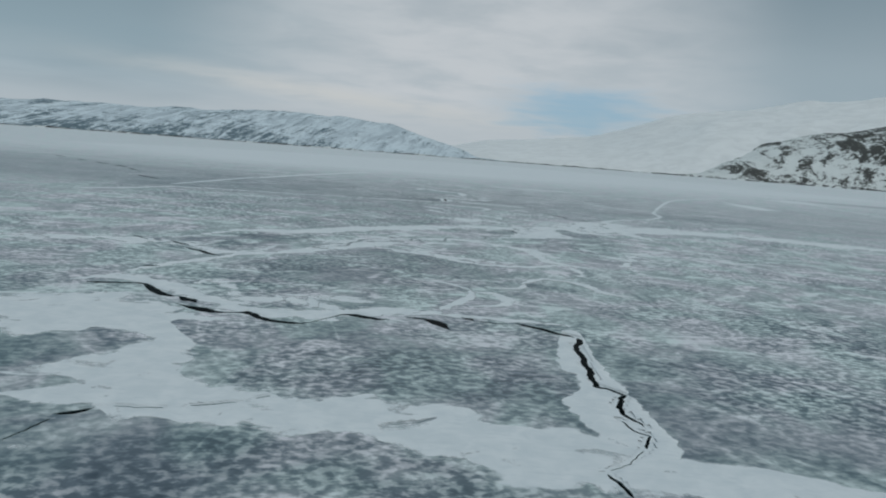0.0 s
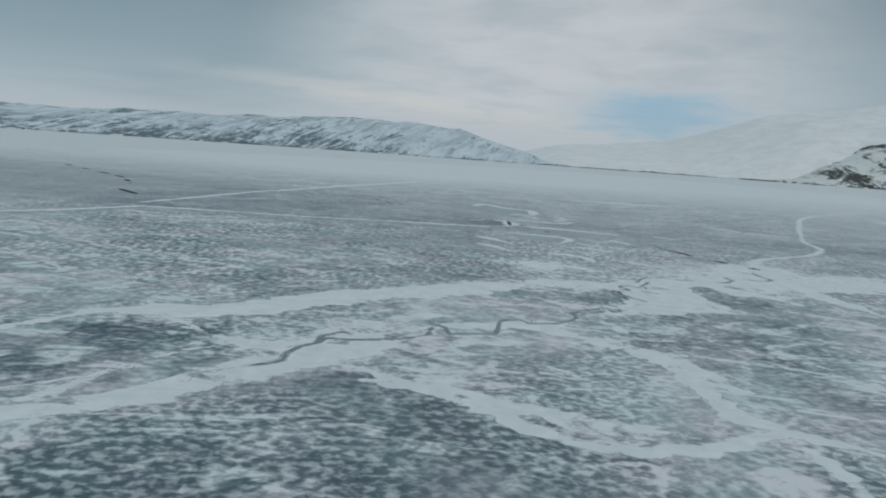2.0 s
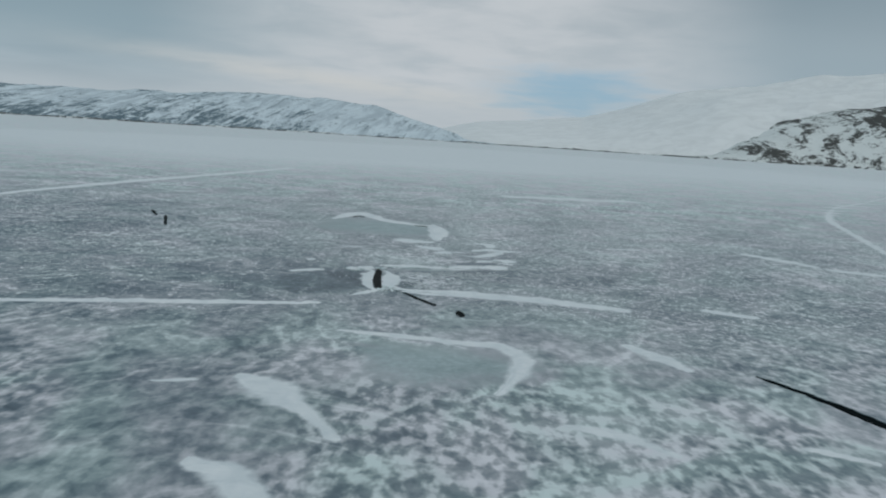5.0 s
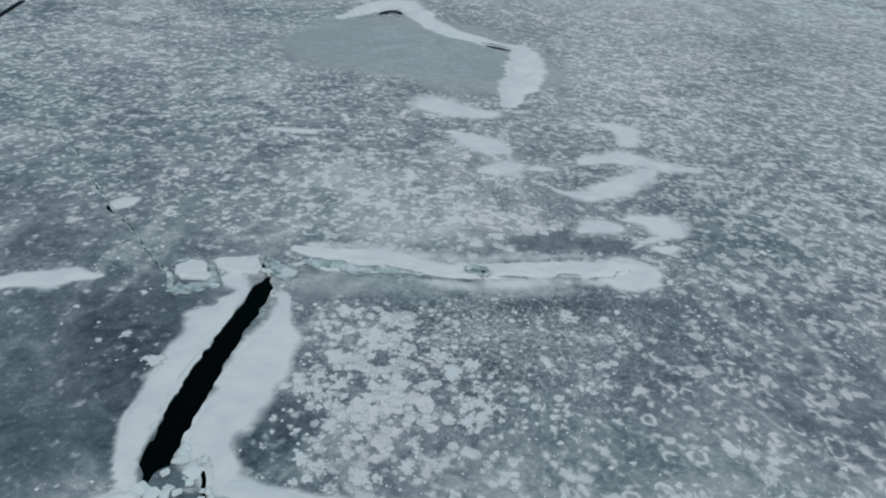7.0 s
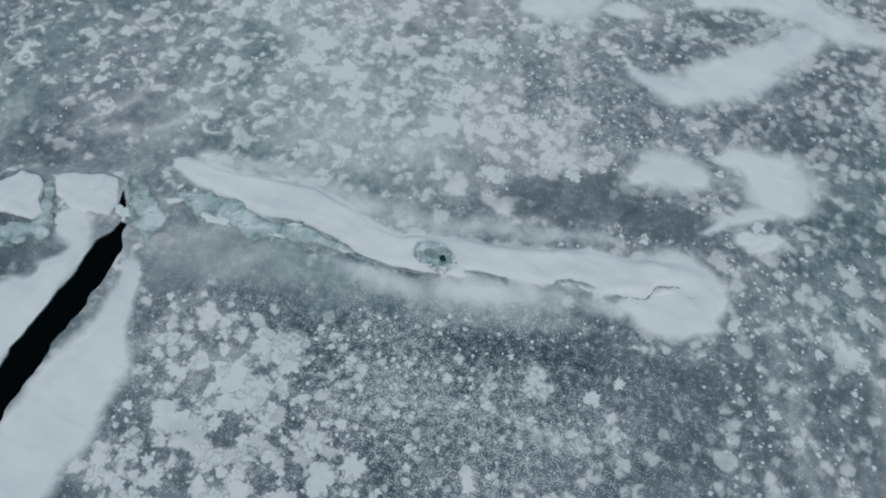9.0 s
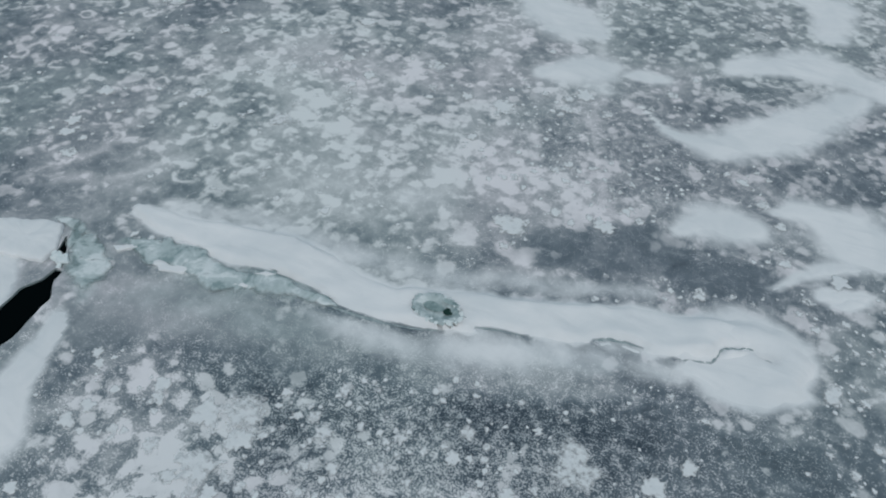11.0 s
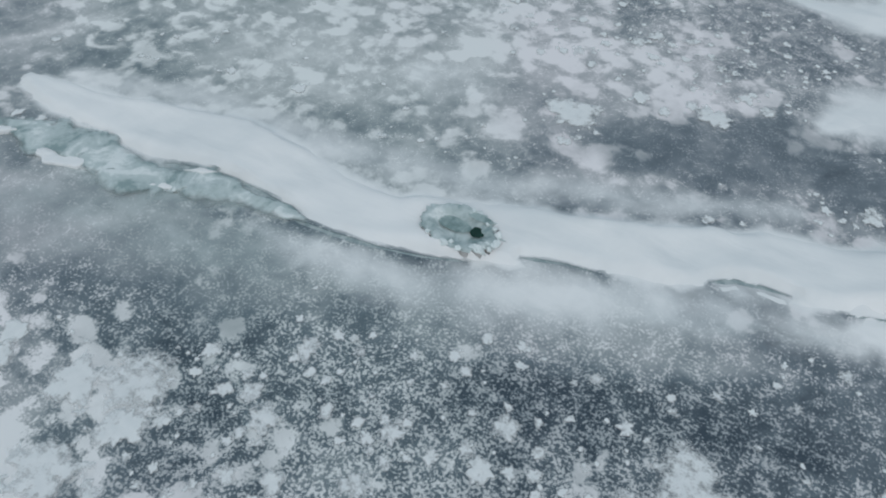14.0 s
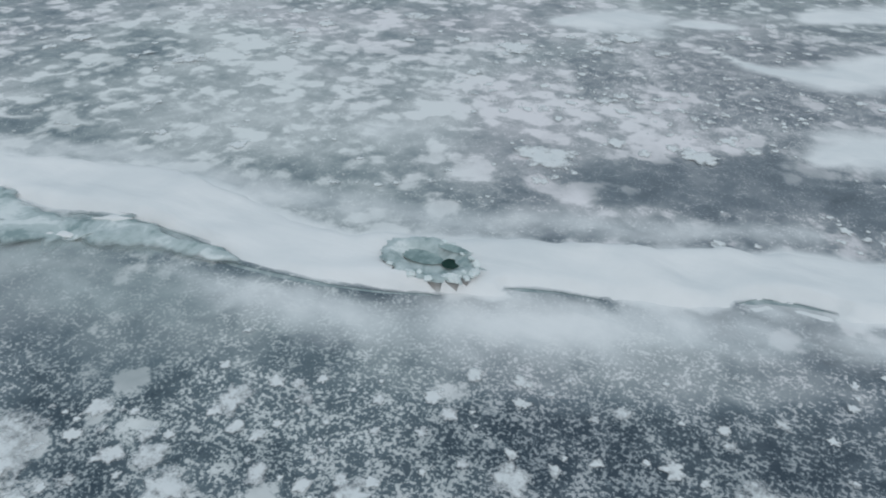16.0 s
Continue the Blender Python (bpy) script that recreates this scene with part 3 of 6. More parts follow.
clear_patch([(-39.22, 102.41, 5.44), (-33.42, 108.95, 9.37), (-30.95, 111.69, 10.98), (-23.70, 115.60, 1.55)], -0.22, 0.25, 0.00, 0.30)
clear_patch([(-15.71, 93.00, 8.71), (-8.25, 96.67, 13.37), (0.48, 94.70, 7.88)], -0.15, 0.60)
clear_patch([(12.28, 89.45, 1.23), (16.11, 88.43, 1.87)], -0.31, 0.40, 0.00, 0.30)
clear_patch([(-30.20, 117.08, 5.14), (-26.64, 119.44, 3.88)], -0.31, 0.30, 0.00, 0.30)
clear_patch([(-22.75, 111.13, 0.89), (-18.60, 114.45, 1.41)], -0.25, 0.40, 0.00, 0.30)
clear_patch([(-23.89, 126.57, 2.38), (-19.00, 129.60, 3.75), (-13.34, 133.67, 3.19)], -0.19, 0.40)
clear_patch([(13.62, 135.87, 5.60), (20.55, 133.97, 9.00), (29.54, 140.06, 5.77)], -0.22, 0.50, 0.00, 0.30)
clear_patch([(-12.93, 109.18, 0.82), (-9.65, 110.90, 1.72)], -0.31, 0.40, 0.00, 0.30)
clear_patch([(-33.89, 171.23, 28.25), (-27.87, 173.43, 31.53), (-17.49, 171.83, 23.90), (-9.96, 166.10, 13.98)], -0.14, 0.60)
clear_patch([(-6.43, 156.24, 1.99), (0.14, 157.55, 2.61)], -0.25, 0.50, 0.00, 0.75)
clear_patch([(1.48, 146.19, 1.78), (6.33, 149.25, 4.54), (12.70, 152.24, 4.05)], -0.25, 0.40, 0.00, 0.75)
clear_patch([(1.05, 212.85, 0.89), (6.24, 208.60, 4.45), (10.62, 209.28, 3.88)], -0.11, 0.30, 0.90, 0.00)
clear_patch([(-9.02, 280.12, 5.03), (-4.65, 280.16, 10.51), (1.98, 276.30, 6.59), (5.03, 275.89, 5.17)], -0.12, 0.30, 0.95, 0.00)
clear_patch([(-22.80, 194.61, 16.83), (-16.51, 196.83, 17.59), (-7.11, 194.71, 13.76)], -0.16, 0.60)
clear_patch([(-11.63, 245.11, 5.56), (-8.67, 246.67, 5.90)], -0.06, 0.60)
clear_patch([(-6.16, 234.08, 5.15), (-4.17, 235.45, 4.86), (-2.32, 236.18, 3.78)], -0.34, 0.30, 0.15, 0.00)
clear_patch([(2.33, 233.46, 0.57), (3.09, 235.08, 1.17)], -0.35, 0.50)
clear_patch([(1.11, 241.59, 0.61), (2.95, 243.05, 0.95), (5.27, 243.14, 0.91)], -0.22, 0.50, 0.60, 0.00)
clear_patch([(8.90, 243.32, 0.42), (11.00, 244.15, 0.61), (12.60, 244.82, 0.47)], -0.20, 0.50, 0.10, 0.00)
clear_patch([(1.30, 242.50, 0.80), (3.50, 243.10, 0.75), (5.50, 243.45, 0.70), (7.50, 243.90, 0.65), (9.50, 244.60, 0.65), (11.50, 245.35, 0.40)], 0.20, 0.60, 0.45, 0.00)
clear_patch([(6.60, 243.42, 0.30), (7.15, 243.58, 0.30)], -0.34, 0.60)
clear_patch([(2.20, 247.20, 1.00), (5.50, 248.20, 1.50), (8.00, 249.20, 1.10)], 0.14, 0.90, 0.25, 0.00)
clear_patch([(9.02, 248.47, 0.71), (11.34, 249.81, 0.84)], -0.30, 0.35, 0.50, 0.00)
clear_patch([(12.28, 249.25, 0.44), (13.85, 249.92, 0.52)], -0.28, 0.40, 0.50, 0.00)
clear_patch([(2.65, 239.39, 1.32), (4.67, 240.62, 2.34), (5.73, 241.72, 0.82)], 0.02, 0.70)
clear_patch([(-2.52, 252.26, 2.42), (0.61, 254.18, 2.61)], 0.15, 0.80)
clear_patch([(18.96, 182.26, 1.38), (22.13, 180.27, 1.38)], -0.18, 0.50)
clear_patch([(21.57, 160.32, 0.91), (23.51, 160.14, 0.33)], -0.20, 0.50, 0.00, 0.80)
clear_patch([(26.80, 162.54, 0.51), (29.22, 162.92, 1.37), (29.64, 158.67, 2.77), (32.03, 154.26, 4.00)], -0.20, 0.50, 0.00, 0.80)
clear_patch([(33.47, 166.36, 0.88), (34.81, 165.42, 0.52)], -0.20, 0.50, 0.00, 0.80)
clear_patch([(-3.43, 242.69, 0.20), (-3.04, 241.94, 0.20), (-2.42, 241.25, 0.20)], -0.10, 0.30, 0.00, 0.95)
clear_patch([(-5.21, 241.84, 0.41), (-4.43, 240.86, 0.30), (-2.80, 240.31, 1.06)], -0.15, 0.50, 0.30, 0.90)
clear_patch([(-4.98, 240.86, 2.95), (-4.57, 243.06, 0.71)], -0.14, 0.60)
clear_patch([(-3.95, 243.25, 0.49), (-2.40, 244.12, 0.48)], -0.16, 0.50)
clear_patch([(-1.10, 247.04, 1.96), (3.59, 249.70, 2.19)], 0.09, 0.80)
snow_drift([(-40.24, 60.56, 8.98), (-34.23, 62.27, 8.08), (-24.97, 52.74, 11.11), (-18.01, 46.71, 6.73)], 0.20, 0.50, 0.84, "broad white snow field beside a dark crack in the ice")
snow_drift([(-23.03, 45.20, 5.44), (-15.75, 42.77, 6.63), (-10.47, 41.74, 3.84), (-5.68, 40.29, 4.60), (-1.50, 41.37, 5.00), (1.59, 40.59, 3.78)], 0.20, 0.50, 0.86, "broad white snow band with a ragged edge on dark ice")
snow_drift([(1.24, 37.53, 4.75), (4.70, 37.66, 4.39), (8.95, 37.11, 4.65), (12.47, 37.12, 5.23)], 0.20, 0.50, 0.86, "broad white snow band with a ragged edge on dark ice")
snow_drift([(13.23, 65.81, 1.74), (12.27, 54.84, 2.17), (12.31, 45.55, 2.95), (13.86, 39.35, 2.63)], 0.15, 0.25, 1.15, "white snow bank lining a zigzag crack in the ice")
snow_drift([(13.84, 36.62, 3.51), (16.95, 35.19, 2.75), (24.81, 34.42, 3.46)], 0.20, 0.40, 1.00, "long white wind-packed snow band on the frozen lake")
snow_drift([(-26.89, 40.29, 0.79), (-23.28, 41.42, 2.63), (-18.32, 40.89, 1.97)], 0.10, 0.50, 0.90)
snow_drift([(-22.28, 33.30, 2.56), (-21.20, 34.44, 1.52)], 0.10, 0.60, 0.70)
snow_drift([(-41.04, 73.41, 1.11), (-35.15, 76.71, 2.08), (-20.97, 66.97, 2.14), (-12.80, 65.50, 2.87), (-4.58, 69.15, 1.88), (4.58, 69.36, 1.10), (9.00, 69.00, 0.90), (13.23, 68.59, 1.20)], 0.10, 0.70, 0.85, "thin white snow band along the far side of a crack")
snow_drift([(-0.59, 54.21, 1.35), (0.89, 48.07, 1.59)], 0.05, 0.90, 0.60)
snow_drift([(-15.25, 71.33, 3.36), (-11.21, 68.53, 2.61)], 0.06, 0.70, 0.80)
snow_drift([(-21.45, 64.10, 0.83), (-16.18, 64.15, 1.61), (-12.63, 66.53, 1.23), (-7.86, 68.17, 1.23), (-1.32, 69.27, 0.58)], 0.08, 0.60, 0.90)
snow_drift([(-43.98, 108.08, 1.49), (-40.13, 115.07, 1.57), (-35.94, 123.16, 1.84), (-25.81, 127.77, 3.68), (-17.88, 136.73, 4.74), (-6.52, 147.23, 3.72), (6.39, 158.50, 3.91)], 0.12, 0.50, 1.00, "long white wind-packed snow band on the frozen lake")
snow_drift([(-34.38, 97.92, 1.54), (-28.02, 99.54, 2.19), (-22.46, 103.57, 2.18), (-16.68, 111.60, 4.10), (-10.27, 120.22, 5.71)], 0.12, 0.50, 1.00, "long white wind-packed snow band on the frozen lake")
snow_drift([(-18.39, 117.33, 9.68), (-11.27, 120.23, 11.99), (-4.16, 118.52, 9.98), (0.25, 108.44, 3.18)], 0.05, 0.90, 0.75, "thin veil of white snow over mottled ice")
snow_drift([(27.33, 124.49, 5.97), (34.49, 122.82, 12.21), (39.03, 119.05, 9.38)], 0.06, 0.80, 0.75, "thin veil of white snow over mottled ice")
snow_drift([(17.73, 154.65, 8.37), (29.74, 161.89, 8.00), (37.34, 160.03, 4.71)], 0.06, 0.70, 0.80)
snow_drift([(-30.26, 123.51, 2.81), (-26.91, 127.53, 3.31), (-22.64, 132.55, 3.21), (-16.95, 139.09, 3.50), (-10.34, 143.04, 3.18), (-5.38, 147.98, 3.12), (3.36, 153.18, 3.94), (11.85, 158.39, 4.03), (19.75, 159.84, 5.64)], 0.20, 0.35, 1.00, "long raised white snow ridge across the frozen lake")
snow_drift([(19.74, 159.79, 6.43), (32.52, 169.88, 8.03), (45.76, 187.35, 11.81)], 0.15, 0.45, 1.00, "long white wind-packed snow band on the frozen lake")
snow_drift([(-4.79, 129.12, 2.47), (0.35, 130.63, 2.68)], 0.08, 0.50, 1.00)
snow_drift([(-14.92, 115.45, 4.05), (-10.80, 119.26, 3.96), (-8.61, 122.00, 1.97)], 0.06, 0.70, 0.85, "soft white snow patch beside a refrozen crack")
snow_drift([(-34.56, 122.37, 2.34), (-30.91, 123.63, 1.11)], 0.08, 0.50, 1.00)
snow_drift([(-25.04, 111.21, 0.72), (-23.87, 113.76, 0.68), (-22.03, 115.60, 0.79)], 0.10, 0.50, 1.00)
snow_drift([(-21.58, 107.13, 1.12), (-20.00, 110.31, 1.04), (-16.98, 113.01, 1.03), (-16.03, 114.79, 1.73)], 0.10, 0.50, 1.00, "long white wind-packed snow band on the frozen lake")
snow_drift([(-23.97, 116.93, 3.10), (-18.74, 116.61, 2.76)], 0.08, 0.60, 0.90)
snow_drift([(8.91, 128.17, 1.45), (13.34, 126.16, 2.73), (16.46, 123.25, 2.46), (18.47, 120.54, 3.01)], 0.08, 0.60, 0.90)
snow_drift([(4.99, 118.62, 1.18), (7.03, 116.95, 1.09)], 0.06, 0.60, 0.80)
snow_drift([(0.76, 131.68, 2.41), (4.13, 132.11, 3.59), (7.42, 135.33, 1.84)], 0.08, 0.50, 1.00)
snow_drift([(13.38, 142.49, 2.99), (18.65, 150.48, 10.79), (25.40, 154.78, 9.47), (37.89, 172.00, 12.77)], 0.10, 0.60, 0.85, "wide white snow field at the bend of a refrozen crack")
snow_drift([(36.39, 175.84, 7.05), (45.18, 180.13, 9.99), (54.20, 181.55, 7.55)], 0.10, 0.60, 0.90)
snow_drift([(35.71, 163.74, 1.97), (39.19, 156.70, 2.22)], 0.06, 0.60, 0.80)
snow_drift([(-13.05, 127.56, 2.32), (-10.32, 128.74, 2.85), (-7.23, 132.64, 2.64), (-4.54, 132.95, 1.15)], 0.05, 0.80, 0.75)
snow_drift([(-13.17, 184.27, 0.63), (-9.64, 176.15, 0.69), (-6.02, 168.27, 0.63), (-3.71, 164.63, 0.97)], 0.05, 0.90, 0.52)
snow_drift([(18.78, 158.09, 13.38), (24.06, 159.30, 13.39), (35.70, 172.82, 12.01), (46.23, 180.07, 8.47)], 0.12, 0.70, 0.78, "wide white snow field at the bend of a refrozen crack")
snow_drift([(0.73, 170.40, 3.75), (5.75, 172.21, 7.13), (11.11, 173.11, 5.17)], 0.06, 0.80, 0.85, "soft round white snow patch on mottled ice")
snow_drift([(-17.45, 152.43, 0.31), (-14.76, 149.91, 0.56), (-11.74, 148.74, 0.54)], 0.06, 0.60, 0.80)
snow_drift([(-0.13, 172.20, 3.78), (5.30, 171.94, 6.02), (10.91, 172.74, 4.93), (12.94, 173.51, 2.08)], 0.04, 0.90, 0.70)
snow_drift([(-1.62, 216.28, 0.70), (2.74, 215.75, 0.80), (7.10, 214.82, 0.90), (11.48, 214.20, 1.10), (13.00, 211.40, 1.30), (12.20, 207.67, 1.00), (10.59, 203.80, 0.60)], 0.30, 0.60, 0.92, "curved white snow rim round a smooth ice hollow")
snow_drift([(-37.71, 217.96, 0.86), (-27.71, 220.35, 0.94), (-16.77, 222.42, 1.01), (-5.12, 224.61, 1.10)], 0.25, 0.40, 1.00, "long raised white pressure ridge across the lake ice")
snow_drift([(3.01, 230.95, 1.13), (14.15, 231.37, 1.97), (25.09, 228.84, 2.22)], 0.15, 0.50, 1.00, "long white wind-packed snow band on the frozen lake")
snow_drift([(34.66, 230.70, 1.60), (38.69, 228.99, 1.44)], 0.12, 0.50, 1.00)
snow_drift([(28.04, 198.21, 0.85), (30.99, 196.86, 0.53)], 0.12, 0.50, 1.00)
snow_drift([(38.39, 205.93, 0.63), (42.68, 205.41, 0.65)], 0.10, 0.50, 1.00)
snow_drift([(-80.35, 284.71, 1.58), (-75.08, 319.92, 2.01), (-67.24, 356.91, 2.38), (-51.30, 428.43, 3.32)], 0.30, 0.40, 1.00, "long thin white snow line far across the ice")
snow_drift([(82.50, 266.50, 0.85), (87.22, 280.42, 0.90), (100.51, 314.65, 0.95), (113.41, 346.08, 1.20), (139.58, 388.88, 1.20), (161.61, 413.88, 1.20), (204.38, 463.65, 1.30), (238.82, 503.73, 1.30)], 0.30, 0.70, 0.84, "winding thin white snow line across the ice")
snow_drift([(190.73, 704.85, 115.04), (229.46, 665.84, 103.46), (337.03, 653.11, 115.30)], 0.30, 0.70, 0.90, "broad pale snow band below the far shore")
snow_drift([(-240.22, 667.03, 165.17), (-74.45, 693.83, 237.70), (68.33, 772.93, 271.65), (212.28, 769.60, 183.28)], 0.30, 0.90, 1.00, "broad pale snow band below the far shore")
snow_drift([(26.68, 356.54, 6.56), (63.43, 365.51, 7.37)], 0.10, 0.70, 0.70)
snow_drift([(57.16, 272.57, 2.51), (63.76, 263.29, 1.67)], 0.10, 0.60, 0.80)
snow_drift([(65.55, 261.28, 1.63), (71.69, 259.04, 1.88)], 0.10, 0.60, 0.80)
snow_drift([(-11.57, 202.95, 0.57), (-9.13, 203.65, 0.75)], 0.08, 0.60, 0.80)
snow_drift([(2.37, 232.25, 0.80), (4.52, 232.14, 0.71), (7.01, 232.47, 0.77), (9.01, 232.54, 0.89), (10.83, 232.16, 1.07), (13.67, 231.73, 0.73)], 0.20, 0.35, 1.00, "raised white snow ridge running from the open lead")
snow_drift([(0.24, 231.45, 0.45), (-0.50, 230.69, 0.61), (-1.48, 229.36, 0.67), (-2.42, 228.48, 0.16)], 0.20, 0.50, 1.00, "raised white snow ridge running from the open lead")
snow_drift([(-12.74, 286.66, 1.10), (-10.81, 293.43, 1.90), (-8.87, 296.38, 1.90), (-3.63, 288.25, 1.40), (1.98, 284.47, 1.20), (5.22, 283.39, 1.20), (6.27, 279.05, 1.90), (6.48, 272.03, 1.20), (5.94, 267.82, 1.20)], 0.35, 0.30, 1.00, "curved white snow rim round a smooth ice hollow")
snow_drift([(0.49, 265.33, 2.55), (2.23, 265.55, 2.88)], 0.12, 0.50, 1.00)
snow_drift([(3.30, 261.11, 0.69), (5.77, 260.43, 0.85), (6.88, 259.38, 0.67)], 0.12, 0.50, 1.00)
snow_drift([(2.40, 264.55, 1.14), (5.27, 265.32, 1.45)], 0.12, 0.50, 1.00)
snow_drift([(-7.04, 257.29, 0.68), (-4.83, 257.79, 0.64)], 0.08, 0.60, 0.90)
snow_drift([(12.03, 266.42, 0.60), (14.10, 266.32, 1.14), (14.55, 263.63, 1.22)], 0.12, 0.50, 1.00)
snow_drift([(11.90, 259.47, 0.98), (13.91, 261.06, 1.25), (15.91, 260.72, 1.01), (18.60, 260.96, 0.84)], 0.12, 0.50, 1.00)
snow_drift([(33.78, 268.99, 0.62), (38.73, 269.94, 0.91)], 0.10, 0.60, 0.90)
snow_drift([(-10.12, 238.76, 0.87), (-8.42, 239.69, 0.67), (-6.94, 240.45, 0.35)], 0.25, 0.45, 1.00, "raised white pressure ridge on the lake ice")
snow_drift([(-2.25, 242.10, 0.55), (-1.85, 241.10, 0.90), (-1.68, 239.80, 0.85), (-1.60, 238.10, 0.80), (-1.40, 235.60, 0.78), (-0.90, 233.00, 0.50), (-0.10, 231.55, 0.36)], 0.15, 0.30, 1.00, "smooth white snow bank along the open lead")
snow_drift([(0.34, 241.42, 0.55), (0.92, 238.81, 0.85), (1.22, 235.92, 1.09), (1.21, 233.83, 0.95), (1.93, 232.41, 0.94)], 0.15, 0.35, 1.00, "smooth white snow bank along the open lead")
snow_drift([(11.65, 250.62, 0.38), (12.66, 251.47, 0.96), (13.46, 251.79, 0.85)], 0.10, 0.80, 0.80, "soft white snow patch with a blurred edge on ice")
snow_drift([(13.80, 252.72, 0.38), (14.84, 253.03, 0.95), (15.85, 252.57, 1.40), (16.66, 251.95, 0.89)], 0.10, 0.70, 0.85, "swept white snow drift with a blurred edge on ice")
snow_drift([(14.21, 249.82, 0.19), (15.17, 251.05, 0.34), (16.06, 251.51, 0.29)], 0.06, 0.80, 0.80)
snow_drift([(15.50, 249.90, 0.18), (16.19, 250.53, 0.40)], 0.06, 0.60, 0.80)
snow_drift([(3.78, 260.73, 1.00), (5.50, 259.75, 1.41), (6.66, 259.41, 0.95)], 0.12, 0.50, 1.00)
snow_drift([(6.07, 256.23, 0.73), (7.32, 256.79, 1.31), (8.05, 257.30, 0.80)], 0.12, 0.50, 1.00)
snow_drift([(8.81, 257.36, 0.64), (9.79, 257.58, 0.65)], 0.10, 0.50, 1.00)
snow_drift([(9.38, 255.80, 0.16), (10.74, 254.70, 0.33), (11.95, 254.84, 0.78), (14.12, 257.15, 1.17), (15.48, 259.66, 1.00)], 0.10, 0.55, 0.95, "swept white snow drift with a sharp lower edge")
snow_drift([(-0.60, 244.75, 0.30), (0.45, 244.75, 0.46), (1.60, 244.86, 0.55), (2.60, 245.00, 0.62), (3.60, 245.20, 0.60), (4.60, 245.15, 0.62), (5.50, 245.05, 0.62), (6.40, 245.10, 0.58), (7.60, 245.58, 0.66), (8.80, 246.05, 0.58), (10.20, 246.55, 0.58), (11.60, 247.15, 0.66), (12.60, 247.40, 0.72), (13.60, 247.80, 0.90)], 0.30, 0.20, 1.00, "long thick white snow ridge with a crack along it")
snow_drift([(13.10, 247.10, 1.05), (14.00, 247.55, 1.45), (14.70, 247.70, 1.25)], 0.30, 0.24, 1.00, "rounded white snow mound at the end of the ridge")
snow_drift([(4.60, 244.00, 0.30), (5.60, 244.10, 0.50), (6.70, 244.25, 0.62), (8.00, 244.65, 0.66), (9.60, 245.30, 0.66), (11.30, 246.00, 0.60), (12.80, 246.30, 0.60)], 0.06, 0.90, 0.58, "soft white snow apron below the snow ridge")
snow_drift([(5.15, 248.36, 0.81), (6.14, 248.63, 0.96)], 0.04, 0.90, 0.42)
snow_drift([(15.27, 250.17, 0.39), (16.27, 250.58, 0.41)], 0.08, 0.50, 0.90)
snow_drift([(-20.78, 133.12, 3.12), (4.26, 152.06, 4.57), (39.08, 171.12, 5.90), (70.17, 181.28, 7.76), (91.49, 178.31, 7.86), (113.19, 172.95, 7.85)], 0.10, 0.60, 0.90, "long white wind-packed snow band on the frozen lake")
snow_drift([(31.50, 122.11, 10.26), (45.60, 130.41, 17.12), (57.88, 123.50, 9.94)], 0.05, 0.90, 0.70, "thin veil of white snow over mottled ice")
snow_drift([(-65.85, 99.42, 3.57), (-50.77, 103.02, 4.74), (-38.84, 101.47, 6.63), (-31.55, 97.61, 3.78)], 0.06, 0.70, 0.85)
snow_drift([(-21.22, 69.75, 3.91), (-13.39, 72.45, 4.10), (-7.34, 73.73, 3.49)], 0.05, 0.90, 0.65)
snow_drift([(-8.67, 121.96, 11.07), (6.97, 126.72, 11.90), (21.08, 128.13, 10.26)], 0.05, 0.90, 0.70, "thin veil of white snow over mottled ice")
snow_drift([(41.32, 173.37, 3.53), (57.82, 182.88, 6.91), (72.38, 181.59, 6.53)], 0.08, 0.60, 0.85)
snow_drift([(1.35, 130.82, 4.55), (9.99, 133.12, 6.02), (18.67, 134.07, 6.21)], 0.04, 0.95, 0.60, "thin veil of white snow over mottled ice")
snow_drift([(32.03, 118.64, 11.40), (43.06, 125.29, 15.55), (50.99, 119.82, 12.35)], 0.04, 0.95, 0.65, "thin veil of white snow over mottled ice")
snow_drift([(-3.34, 144.91, 0.83), (0.42, 148.08, 2.64), (6.45, 155.93, 3.86), (12.57, 159.80, 4.62)], 0.08, 0.60, 0.90)
snow_drift([(-30.86, 122.54, 1.28), (-27.18, 120.56, 0.99), (-24.40, 118.30, 0.55), (-21.59, 117.23, 1.34), (-17.79, 116.12, 1.64), (-14.58, 114.37, 0.90)], 0.10, 0.50, 1.00)
snow_drift([(4.26, 131.80, 2.08), (7.45, 129.43, 2.03), (11.07, 128.65, 2.51)], 0.08, 0.60, 0.95, "curved white snow band beside a refrozen crack")
snow_drift([(17.57, 118.64, 1.14), (20.08, 117.11, 1.73)], 0.08, 0.60, 0.95, "long white wind-packed snow band on the frozen lake")
snow_drift([(82.50, 267.00, 0.95), (77.33, 253.37, 1.00), (74.92, 243.27, 1.10), (74.52, 236.64, 1.20), (71.82, 228.23, 1.20), (65.22, 217.93, 1.10), (57.88, 210.62, 1.10), (49.57, 202.50, 1.40), (45.40, 193.50, 1.80), (44.24, 187.21, 2.00)], 0.20, 0.70, 0.84, "winding white snow band across the lake ice")
snow_drift([(235.99, 623.40, 5.00), (247.46, 555.51, 4.00), (235.00, 456.34, 3.00), (219.78, 343.56, 2.40)], 0.20, 0.45, 0.90, "long thin white snow line far across the ice")
snow_drift([(157.52, 388.61, 2.40), (154.36, 352.99, 2.00), (154.15, 326.35, 1.80)], 0.20, 0.45, 0.90, "long thin white snow line far across the ice")
